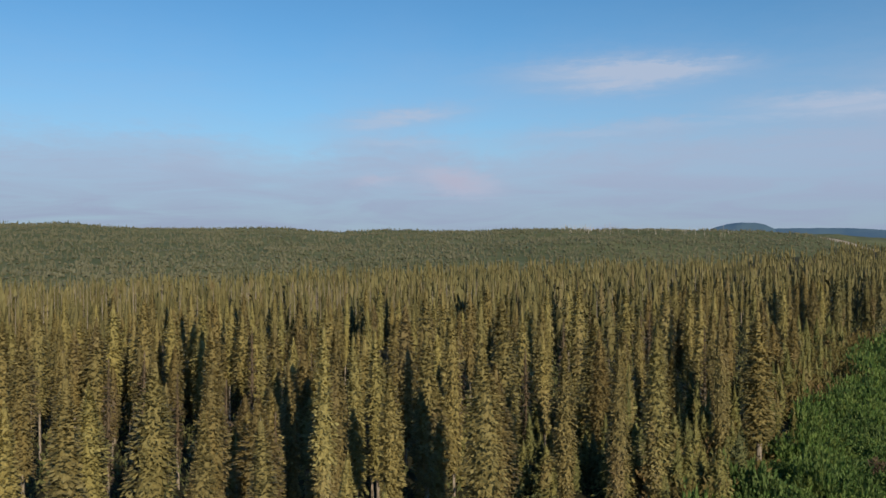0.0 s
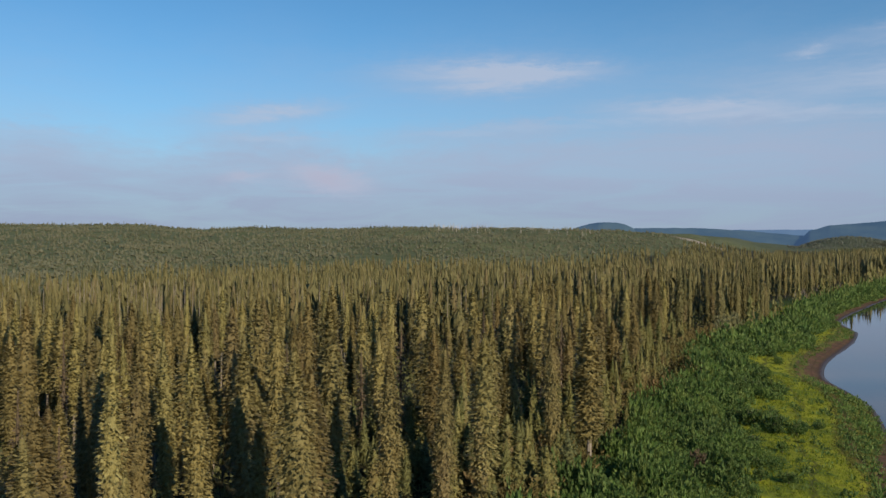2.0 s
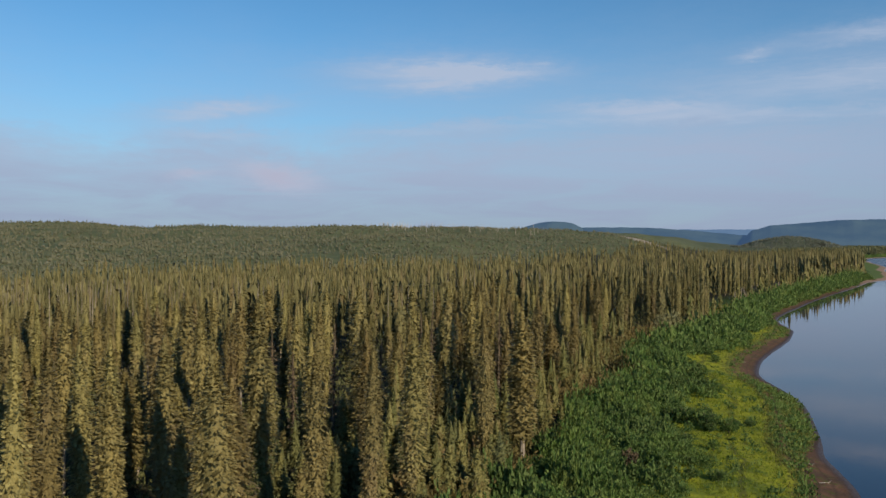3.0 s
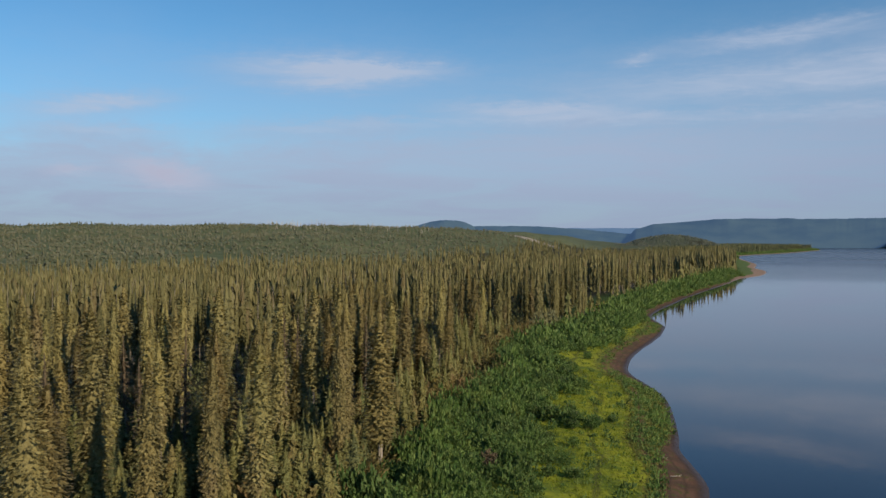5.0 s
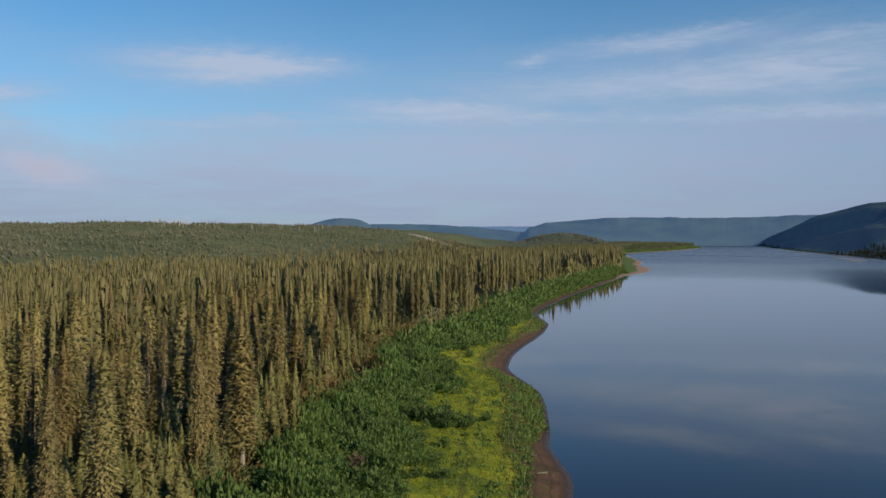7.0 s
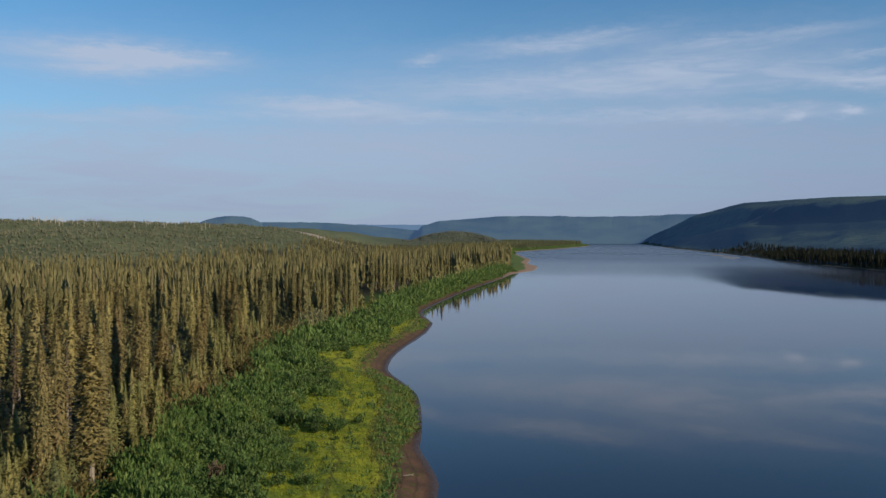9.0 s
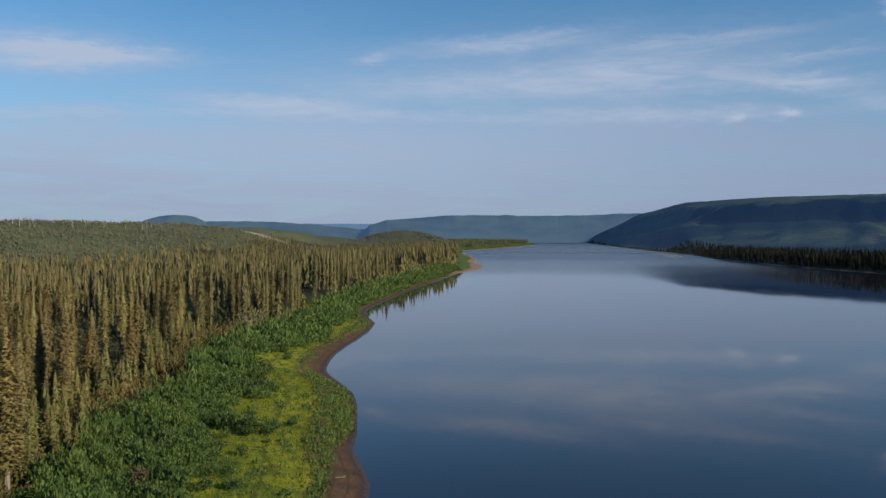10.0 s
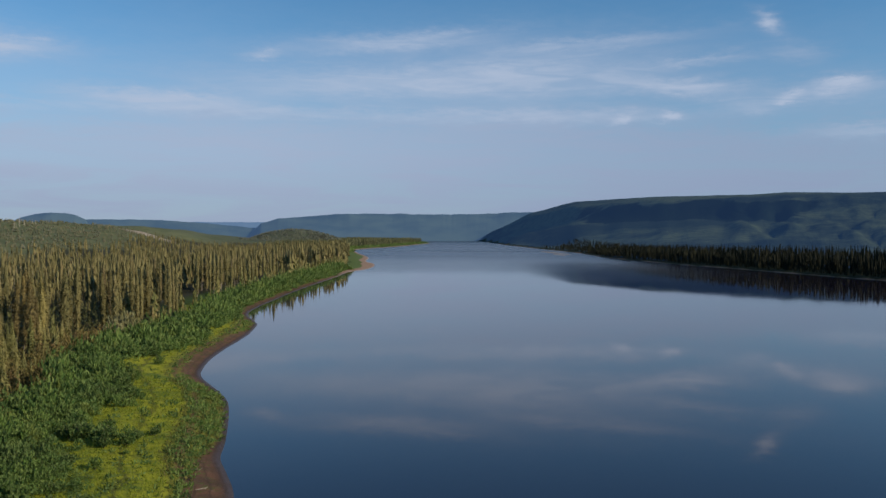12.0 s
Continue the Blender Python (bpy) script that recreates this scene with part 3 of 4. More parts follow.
def tube(radii, points, sides):
    """A tapered stem of triangles along the points."""
    ang = np.arange(sides) * 2 * np.pi / sides
    verts = np.vstack([np.asarray(p) + np.stack([r * np.cos(ang), r * np.sin(ang), 0 * ang], -1) for r, p in zip(radii, points)])
    quads = grid_faces(len(radii), sides, closed=True)
    return verts, np.vstack([quads[:, [0, 1, 2]], quads[:, [0, 2, 3]]])


def envelope(u, taper=0.0):
    """Half width of a crown, from its foot (0) to its tip (1): a column, or with taper a cone."""
    column = np.minimum(1, 2.5 * (1.0 - u) + 0.05) ** 0.85 * (0.66 + 0.34 * np.minimum(1, u * 2.5))
    taper = max(taper, 0.2)
    return (1 - taper) * column + taper * (1.02 - u)


def lumpy(seed, profile, sides, jitter):
    """A closed, uneven body round the z axis through rings of (height, radius)."""
    rng = np.random.default_rng(seed)
    rings_ = []
    for k, (z, rad) in enumerate(profile):
        ang = (np.arange(sides) + 0.5 * (k % 2)) * 2 * np.pi / sides + rng.normal(0, 0.12, sides)
        reach = rad * (1 + rng.uniform(-jitter, jitter, sides))
        gap = abs(profile[min(k + 1, len(profile) - 1)][0] - z) * 0.35
        rings_.append(np.stack([reach * np.cos(ang), reach * np.sin(ang), z + rng.uniform(-gap, gap, sides)], -1))
    quads = grid_faces(len(profile), sides, closed=True)
    return np.vstack(rings_), np.vstack([quads[:, [0, 1, 2]], quads[:, [0, 2, 3]]])


def skirts(seed, height, radius, layers, sides, bare, taper):
    """Whorls of drooping boughs, each a ring of pointed wedges that hangs over the one below."""
    rng = np.random.default_rng(seed)
    verts, faces, at = [], [], 0
    for k in range(layers):
        u = (k + rng.uniform(-0.3, 0.3)) / (layers - 0.4)
        u = min(max(u, 0.0), 0.985)
        rad = radius * float(envelope(np.array(u), taper)) * (1 + 0.1 * math.sin(u * 17 + seed) + 0.08 * math.sin(u * 47 + 2 * seed)) * rng.uniform(0.8, 1.15)
        z = height * (bare + (1 - bare) * u)
        deep = height * (1 - bare) / layers * rng.uniform(1.6, 2.4) + 0.14 * rad
        n = sides if u < 0.85 else max(4, sides - 3)
        ang = np.arange(2 * n) * np.pi / n + rng.uniform(0, 6) + rng.normal(0, 0.5 / n, 2 * n)
        long = np.where(np.arange(2 * n) % 2 == 0, rng.uniform(0.82, 1.18, 2 * n), rng.uniform(0.45, 0.75, 2 * n)) * rad
        lean = rng.normal(0, 0.1, 2) * rad
        outer = np.stack([long * np.cos(ang) + lean[0], long * np.sin(ang) + lean[1],
                          z - 0.3 * deep + rng.normal(0, 0.28 * deep, 2 * n) + np.where(np.arange(2 * n) % 2, 0.25 * deep, 0)], -1)
        inner = np.array([[lean[0] * 0.5, lean[1] * 0.5, min(z + 0.75 * deep, height)]])
        verts.append(np.vstack([inner, outer]))
        ring_ = np.arange(2 * n)
        faces.append(np.stack([np.zeros(2 * n, int), ring_ + 1, (ring_ + 1) % (2 * n) + 1], -1) + at)
        at += 2 * n + 1
    return np.vstack(verts), np.vstack(faces)


def boughs(seed, height, radius, count, bare, size, taper, twigs=2):
    """Needled boughs round a spruce's trunk: each a drooping spray with side twigs, longest low down and lifted near the tip."""
    rng = np.random.default_rng(seed)
    u = np.clip((np.arange(count) + rng.uniform(-2, 2, count)) / count, 0, 0.99) ** 0.93
    turn = np.arange(count) * 2.39996 + rng.normal(0, 0.3, count)
    lumps = 1 + 0.09 * np.sin(u * 19 + seed) + 0.08 * np.sin(u * 43 + turn) + 0.1 * np.sin(2 * turn + u * 9 + seed)
    reach = np.maximum(radius * envelope(u, taper) * lumps * rng.uniform(0.78, 1.1, count), 0.1)
    z = height * (bare + (0.985 - bare) * u) + rng.normal(0, 0.45 * size, count) * np.minimum(1, 4 * (1 - u))
    out = np.stack([np.cos(turn), np.sin(turn), np.zeros(count)], -1)
    across = np.stack([-np.sin(turn), np.cos(turn), np.zeros(count)], -1)
    lift = np.array([0, 0, 1.0])
    long = np.minimum(size * rng.uniform(0.75, 1.3, count), reach * 1.05)
    fall = -0.4 + rng.normal(0, 0.35, count) + 1.6 * u ** 5
    way = out + lift * fall[:, None] + across * rng.normal(0, 0.3, count)[:, None]
    way /= np.linalg.norm(way, axis=1)[:, None]
    start = out * (reach - 0.8 * long)[:, None] + lift * (z + 0.2 * long)[:, None]
    tip = start + way * long[:, None]
    flat = across + lift * rng.normal(0, 0.35, count)[:, None]
    shapes = [kites(start, tip, flat * (long * rng.uniform(0.2, 0.32, count))[:, None], 0.05 * size)]
    for k in range(twigs):
        hand = 1 - 2 * (k % 2)
        root = start + way * (long * (0.3 + 0.12 * (k // 2)))[:, None]
        fork = way + across * (hand * rng.uniform(0.5, 1.0, count))[:, None] + lift * rng.uniform(-0.2, 0.35, count)[:, None]
        fork /= np.linalg.norm(fork, axis=1)[:, None]
        shapes.append(kites(root, root + fork * (long * rng.uniform(0.5, 0.75, count))[:, None],
                            (across * 0.4 + lift * rng.uniform(-0.7, 0.7, count)[:, None] + out * (-0.6 * hand)) * (long * 0.2)[:, None], 0.04 * size))
    return join(shapes)


def spruce(seed, height, radius, count, bare, size, taper=0.0, twigs=2, sides=8, core=0.64):
    """The crown of a spruce: a rough inner body of old twigs and the needled boughs that stand off it."""
    heights = np.linspace(0.02, 0.96, 2 * sides)
    body = lumpy(seed, [(height * (bare + (1 - bare) * u), core * radius * float(envelope(np.array(u), taper)) * (0.75 + 0.25 * min(1, 4 * u))) for u in heights], sides, 0.16)
    top = np.array([[0, 0, height]])
    leader = kites(top - [[0, 0, height * 0.035]], top, np.array([[0.08, 0.04, 0]]), 0.1)
    return join([body, boughs(seed, height, radius, count, bare, size, taper, twigs), leader])


def far_spruce(seed, height, radius, bare, sides, layers, taper=0.0):
    """The crown of a spruce seen from far off: whorls of hanging boughs."""
    top = np.array([[0, 0, height]])
    return join([skirts(seed, height, radius, layers, sides, bare, taper), kites(top - [[0, 0, height * 0.06]], top, np.array([[0.12, 0.05, 0]]), 0.12)])


def shrub(seed, height, radius, leaves, size, upright=0.8):
    """A willow bush: leafy sprays that stand up and out from the ground over a rounded outline."""
    rng = np.random.default_rng(seed)
    turn, f = rng.uniform(0, 2 * np.pi, leaves), np.sqrt(rng.uniform(0, 1, leaves))
    dome = np.sqrt(np.maximum(0, 1 - (0.9 * f) ** 2))
    z = height * dome * rng.uniform(0.1, 1.0, leaves) ** 0.6
    base = np.stack([radius * f * np.cos(turn), radius * f * np.sin(turn), z], -1) + rng.normal(0, 0.08, (leaves, 3))
    way = np.stack([np.cos(turn) * f, np.sin(turn) * f, np.full(leaves, upright)], -1) + rng.normal(0, 0.45, (leaves, 3))
    way /= np.linalg.norm(way, axis=1)[:, None]
    side = np.cross(way, rng.normal(0, 1, (leaves, 3)))
    side /= np.linalg.norm(side, axis=1)[:, None]
    long = size * rng.uniform(0.6, 1.3, leaves)
    base[:, 2] = np.maximum(base[:, 2] - long * 0.4, 0.02)
    return kites(base, base + way * long[:, None], side * (long * 0.2)[:, None], 0.05)


def willow(seed, height, radius, plumes, leaves, size):
    """A willow bush: leafy shoots that rise and lean out from one root, each a loose plume."""
    rng = np.random.default_rng(seed)
    shapes = []
    for k in range(plumes):
        turn, f = k * 2.39996 + rng.uniform(-0.3, 0.3), math.sqrt((k + 0.5) / plumes)
        tall = height * (1 - 0.45 * f * f) * rng.uniform(0.75, 1.1)
        foot = np.array([0.45 * radius * f * math.cos(turn), 0.45 * radius * f * math.sin(turn), 0.0])
        head = np.array([radius * f * math.cos(turn), radius * f * math.sin(turn), tall])
        s_ = rng.uniform(0.25, 1.0, leaves)
        spread = size * (0.35 + 0.9 * np.sin(np.pi * np.clip(s_, 0, 0.97)))
        base = foot + (head - foot) * s_[:, None] + np.stack([*(rng.normal(0, 0.42, (2, leaves)) * spread), 0 * s_], -1)
        way = (head - foot)[None] / tall + rng.normal(0, 0.42, (leaves, 3)) + (base - foot - (head - foot) * s_[:, None]) * 0.9
        way /= np.linalg.norm(way, axis=1)[:, None]
        side = np.cross(way, rng.normal(0, 1, (leaves, 3)))
        side /= np.linalg.norm(side, axis=1)[:, None]
        long = size * rng.uniform(0.6, 1.3, leaves)
        base[:, 2] = np.maximum(base[:, 2] - long * 0.4, 0.02)
        shapes.append(kites(base, base + way * long[:, None], side * (long * 0.24)[:, None], 0.05))
    return join(shapes)


def scatter(name, shapes, places, turns_, scales, mat, label, category, group="", heights=None):
    """Many plants as one object: the shapes in turn, each at its place, turned and scaled."""
    verts, faces, at = [], [], 0
    c, s = np.cos(turns_), np.sin(turns_)
    heights = scales if heights is None else heights
    for k, (v, f) in enumerate(shapes):
        pick = np.arange(k, len(places), len(shapes))
        if not len(pick):
            continue
        x = v[None, :, 0] * c[pick, None] - v[None, :, 1] * s[pick, None]
        y = v[None, :, 0] * s[pick, None] + v[None, :, 1] * c[pick, None]
        p = np.stack([x * scales[pick, None], y * scales[pick, None], np.broadcast_to(v[None, :, 2], x.shape) * heights[pick, None]], -1)
        p = p + places[pick, None, :]
        verts.append(p.reshape(-1, 3))
        faces.append((f[None] + (np.arange(len(pick)) * len(v))[:, None, None]).reshape(-1, 3) + at)
        at += len(pick) * len(v)
    ob = mesh_object(name, np.vstack(verts), np.vstack(faces), mat)
    return tagged(ob, label, category, group, "stuff")


def part(name, shape, mat, parent, label=""):
    """One mesh object under a thing."""
    ob = mesh_object(name, *shape, mat)
    ob.parent = parent
    return tagged(ob, label)


# ---------------------------------------------------------------- where the plants stand
rng = np.random.default_rng(11)


def jittered(x0, x1, y0, y1, step):
    gx, gy = np.meshgrid(np.arange(x0, x1, step), np.arange(y0, y1, step))
    xy = np.stack([gx.ravel(), gy.ravel()], -1)
    return xy + rng.uniform(-0.48, 0.48, xy.shape) * step


def polar(xy):
    return np.hypot(*xy.T), np.degrees(np.arctan2(xy[:, 0], xy[:, 1]))


def setback(xy):
    """How much nearer to the water the forest stands further along the river."""
    return np.interp(xy[:, 1], [90, 125, 180, 220, 265, 300, 364, 700], [0, 1.5, 6, 9.5, 13.5, 20.5, 20.5, 19])


# tall trees that stand out, each by its foot and the height of its top
MARKED = [(4, 69, 20.5), (7, 96, 17.8), (24.5, 99, 20.9), (34.5, 109, 22), (36, 97.5, 22.8), (-4, 67, 20), (-6, 50, 18), (-3.5, 47, 17),
          (-15, 52, 20), (-26, 63, 20), (-14, 36, 19), (-10, 49, 20.5), (-9, 62, 21), (40, 112, 22.5), (31, 95, 21.8), (20.5, 83, 21.6),
          (11, 77, 21), (16, 78.5, 21), (18, 98, 20.5), (49, 131, 22), (46, 140, 22.5), (52, 142, 23), (11, 117, 21)]
marked_xy = np.array([m[:2] for m in MARKED], float)

xy = jittered(-420, 900, -60, 1300, 4.3)
r, a = polar(xy)
near_zone = (a > -36) & (a < 56) & (r > 24)
# trees round the camera, mostly unseen, added for the shadows they throw forward
behind = (r <= 24) | ((xy[:, 1] < 60) & (np.abs(xy[:, 0]) < 90) & (xy[:, 1] > -60))
xy = xy[near_zone | behind]
z, d, inland, _, _ = lie(xy)
r, a = polar(xy)
gaps = 0.9 * wobble(xy, 26, 21) + 0.85 * wobble(xy, 10, 22)
filled = np.hypot((xy[:, 0] + 8) / 9, (xy[:, 1] - 66) / 27) < 1
gaps -= 0.3 * ((xy[:, 0] < -16) & (r < 120))
# cleared close to the camera, but kept on the left to shade it
keep = (d > 46.5 - setback(xy) + 2.5 * wobble(xy, 30, 23)) & (inland < 0.5) & ((gaps > np.where(d + setback(xy) < 105, -0.12, -0.4)) | filled) & ((r > 52) | (xy[:, 0] > 34) | ((xy[:, 0] < -12) & (r > 16)))
keep &= (r < 330) | (d < 110) | (rng.uniform(0, 1, len(xy)) < 0.3)
keep &= (r < 600) | (d < 50) | (rng.uniform(0, 1, len(xy)) < 0.35)
keep &= (d > 100) | (rng.uniform(0, 1, len(xy)) < 0.64)
keep &= np.min(np.hypot(xy[:, None, 0] - marked_xy[None, :, 0], xy[:, None, 1] - marked_xy[None, :, 1]), 1) > 2.6
# an opening with young trees before the tall ones
keep &= (np.hypot((xy[:, 0] - 19) / 15, (xy[:, 1] - 93) / 9) > 1) & (np.hypot((xy[:, 0] - 14) / 16, (xy[:, 1] - 109) / 5) > 1)
xy, z, r, a = xy[keep], z[keep], r[keep], a[keep]
d = d[keep]
order = np.argsort(r)
xy, z, r, a, d = xy[order], z[order], r[order], a[order], d[order]
# the trees by the river are the tallest
depth_in = d + setback(xy)
stature = np.interp(depth_in, [43, 60, 110, 200, 300], [1.1, 1.03, 0.95, 0.86, 0.8])
view = (a > -32) & (a < 50)
breadth = np.interp(depth_in, [43, 75, 130], [1.35, 1.2, 1.0]) * np.interp(r, [240, 320], [1.0, 0.82])
single = np.zeros(len(xy), bool)
near_first = np.argsort(np.where(view, r * np.where(d < 70, 0.66, 1.0), 1e9))
single[near_first[:277]] = True


# ---------------------------------------------------------------- spruces that can be told apart
def spruce_tree(seed, height, radius, count, bare, mat, label, group, size=0.6, taper=0.0, twigs=2, name="spruce_tree", core=0.64):
    """A spruce: an empty at its foot with the trunk and the crown under it."""
    tree = tagged(new(name), label, "tree", group)
    part("trunk", tube([0.16, 0.13, 0.085, 0.02], [(0, 0, -0.5), (0.05, 0, height * 0.3), (0, 0.04, height * 0.65), (0, 0, height * 0.98)], 7), BARK, tree,
         "pale grey-brown trunk")
    part("crown", spruce(seed, height, radius, count, bare, size, taper, twigs, core=core), mat, tree)
    return tree


TALL = ("tall narrow olive-brown spruce standing in the dense forest", "tall narrow spruce with a bare lower trunk in the forest",
        "slender spruce with ragged bronze-green branches", "full olive-green spruce with drooping branches")
SPECS = [(31, 18, 1.25, 0.1), (32, 18, 1.1, 0.36), (33, 18, 0.95, 0.2), (34, 18, 1.6, 0.05), (35, 18, 1.15, 0.3), (36, 18, 1.35, 0.14)]
protos = [spruce_tree(seed, h, rad, int(900 * rad), bare, TREE_NEEDLES, TALL[k % 4], "forest spruces", 0.5, twigs=0, core=0.58) for k, (seed, h, rad, bare) in enumerate(SPECS)]
fine_protos = [spruce_tree(seed + 60, h, rad, int(1750 * rad), bare, TREE_NEEDLES, TALL[k % 4], "forest spruces", 0.4, twigs=0, core=0.58) for k, (seed, h, rad, bare) in enumerate(SPECS)]
used = set()


def plant(proto, x, y, z0, wide, tall):
    turn = rng.uniform(0, 360)
    m = pose(x, y, z0, rng.uniform(-1.5, 1.5), rng.uniform(-1.5, 1.5), turn)
    if proto.name in used:
        own = proto.scale
        return copy_thing(proto, m @ Matrix.Diagonal((wide / own.x, wide / own.y, tall / own.z, 1)))
    used.add(proto.name)
    proto.matrix_basis = m @ Matrix.Diagonal((wide, wide, tall, 1))
    return proto


BROAD = {(4, 69): 1.95, (36, 97.5): 2.0, (20.5, 83): 1.65, (24.5, 99): 1.5, (34.5, 109): 1.5, (-26, 63): 1.5}  # half widths of the fullest crowns
for k, (x, y, top) in enumerate(MARKED):
    z0 = float(lie([(x, y)])[0][0])
    pick = (3, 0, 5, 3, 2, 1, 3)[k % 7]
    plant((fine_protos if math.hypot(x, y) < 105 else protos)[pick], x, y, z0, BROAD.get((x, y), rng.uniform(1.1, 1.35)) / SPECS[pick][2], (top - z0) / 18)
for k in np.flatnonzero(single):
    plant((fine_protos if r[k] < 92 or (d[k] < 58 and r[k] < 130) else protos)[int(rng.integers(6)) if d[k] > 62 else (0, 3, 5, 2)[int(rng.integers(4))]], xy[k, 0], xy[k, 1], z[k], breadth[k] * rng.uniform(0.72, 1.15), stature[k] * min(rng.uniform(0.6, 1.35), rng.uniform(0.9, 1.15)))

for k, proto in enumerate(protos + fine_protos):
    if proto.name not in used:
        x, y = -21 - 2.3 * k, 92 + 4.1 * k
        plant(proto, x, y, float(lie([(x, y)])[0][0]), 1.0, 1.0)

# young spruces in the opening
young = [spruce_tree(51, 7, 2.2, 420, 0.02, EDGE_NEEDLES, "young olive-green spruce at the forest edge", "young spruces", 0.62, 0.9, 1, "young_spruce"),
         spruce_tree(52, 7, 1.8, 360, 0.02, YOUNG_NEEDLES, "small pointed blue-green young spruce at the forest edge", "young spruces", 0.55, 1.0, 1, "young_spruce")]
count = 0
for x, y in jittered(0, 42, 78, 116, 2.7):
    d0 = float(lie([(x, y)])[1][0])
    inside = np.hypot((x - 19) / 18, (y - 95) / 13) < 1 or np.hypot((x - 14) / 17, (y - 109) / 6) < 1
    if inside and d0 > 36 and rng.uniform() < 0.8:
        tall = rng.uniform(0.45, 1.0) * (1.15 if d0 < 46 else 1.0)
        plant(young[1 if count % 3 == 2 else 0], x, y, float(lie([(x, y)])[0][0]), tall * rng.uniform(0.85, 1.1), tall)
        count += 1

# ---------------------------------------------------------------- the rest of the forest
front_shapes = [spruce(160 + k, 18, rad, 520, bare, 0.62, 0.1, 0, 6) for k, (rad, bare) in enumerate([(1.2, 0.04), (1.0, 0.1), (0.95, 0.06), (1.35, 0.03)])]
mid_shapes = [spruce(60 + k, 18, rad, 190, bare, 0.8, 0.1, 0, 5) for k, (rad, bare) in enumerate([(1.2, 0.1), (1.0, 0.28), (0.9, 0.14), (1.4, 0.06), (1.1, 0.18)])]
low_shapes = [far_spruce(70 + k, 18, rad, 0.06, 4, 9, 0.2) for k, rad in enumerate([1.45, 1.2, 1.1, 1.6])]
slim_shapes = [far_spruce(78 + k, 18, rad, 0.04, 4, 5, 0.3) for k, rad in enumerate([1.5, 1.2, 1.3])]
tiny_shapes = [far_spruce(76 + k, 18, rad, 0.04, 3, 5, 0.3) for k, rad in enumerate([1.9, 1.6])]
trunk_shape = [tube([0.17, 0.02], [(0, 0, -0.5), (0, 0, 17.0)], 4)]


def grow(name, shapes, pick, label):
    n = int(pick.sum())
    places = np.column_stack([xy[pick], z[pick]])
    scatter(name, shapes, places, rng.uniform(0, 6.28, n), breadth[pick] * rng.uniform(0.75, 1.2, n), NEEDLES, label, "forest", heights=stature[pick] * np.minimum(rng.uniform(0.6, 1.4, n), rng.uniform(0.9, 1.16, n)))
    return places


mid = ~single & ((r < 230) | ((d < 60 - setback(xy)) & (r < 620)) | ((r < 330) & (d < 90))) & view
far = ~single & ~mid
front = mid & (d < 72 - setback(xy)) & (r < 400)
grow("spruce_forest", front_shapes, front, "tall olive-brown spruces along the river side of the forest")
mid &= ~front
mid_places = grow("spruce_forest", mid_shapes, mid, "dense olive-brown spruce forest on the river terrace")
grow("spruce_forest", low_shapes, far & (r < 480), "far dense spruce forest along the river")
grow("spruce_forest", tiny_shapes, far & (r >= 480), "farthest spruces along the river")
scatter("spruce_trunks", trunk_shape, mid_places, rng.uniform(0, 6.28, len(mid_places)), np.ones(len(mid_places)), BARK, "bare pale trunks in the spruce forest", "trunks")

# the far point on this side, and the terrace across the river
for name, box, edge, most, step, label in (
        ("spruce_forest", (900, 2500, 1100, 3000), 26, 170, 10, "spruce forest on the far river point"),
        ("spruce_forest", (560, 2300, 60, 2050), 5, 72, 4.6, "spruce forest across the river, shade painted into its colour")):
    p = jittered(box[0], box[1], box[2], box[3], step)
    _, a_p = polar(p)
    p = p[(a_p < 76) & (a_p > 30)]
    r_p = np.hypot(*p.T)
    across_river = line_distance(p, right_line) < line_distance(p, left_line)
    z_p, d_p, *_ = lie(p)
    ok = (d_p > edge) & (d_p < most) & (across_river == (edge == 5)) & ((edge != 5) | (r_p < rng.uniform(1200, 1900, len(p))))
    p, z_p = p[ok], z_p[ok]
    scatter(name, slim_shapes if edge == 5 else tiny_shapes, np.column_stack([p, z_p]), rng.uniform(0, 6.28, len(p)), (0.72 if edge == 5 else 1.0) * rng.uniform(0.8, 1.3, len(p)), SHADED_NEEDLES if edge == 5 else FAR_NEEDLES, label, "forest",
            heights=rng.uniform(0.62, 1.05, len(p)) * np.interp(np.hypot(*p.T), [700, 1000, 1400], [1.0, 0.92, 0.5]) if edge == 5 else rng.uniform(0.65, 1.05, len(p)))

# willows along the water of the far point
p = jittered(900, 2150, 1100, 2400, 8.0)
p = p[line_distance(p, left_line) < 34]
z_p, d_p, *_ = lie(p)
p, z_p = p[d_p > 5], z_p[d_p > 5]
scatter("willow_thicket", [willow(240 + k, 2.6, 1.6, 5, 5, 1.0) for k in range(3)], np.column_stack([p, z_p]), rng.uniform(0, 6.28, len(p)), rng.uniform(1.8, 2.8, len(p)), WILLOW,
        "pale green willows along the far river point", "thicket", heights=rng.uniform(1.4, 2.4, len(p)))

# spruces over the low knoll beyond the bend
a_k, r_k = rng.uniform(30.6, 37.4, 1500), rng.uniform(2480, 3050, 1500)
p = np.stack([r_k * np.sin(np.radians(a_k)), r_k * np.cos(np.radians(a_k))], -1)
z_p, d_p, *_ = lie(p)
p, z_p = p[(d_p > 40) & (z_p > 8)], z_p[(d_p > 40) & (z_p > 8)]
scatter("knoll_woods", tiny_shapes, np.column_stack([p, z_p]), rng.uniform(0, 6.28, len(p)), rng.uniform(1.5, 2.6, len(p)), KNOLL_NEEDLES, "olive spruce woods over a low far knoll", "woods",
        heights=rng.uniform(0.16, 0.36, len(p)))

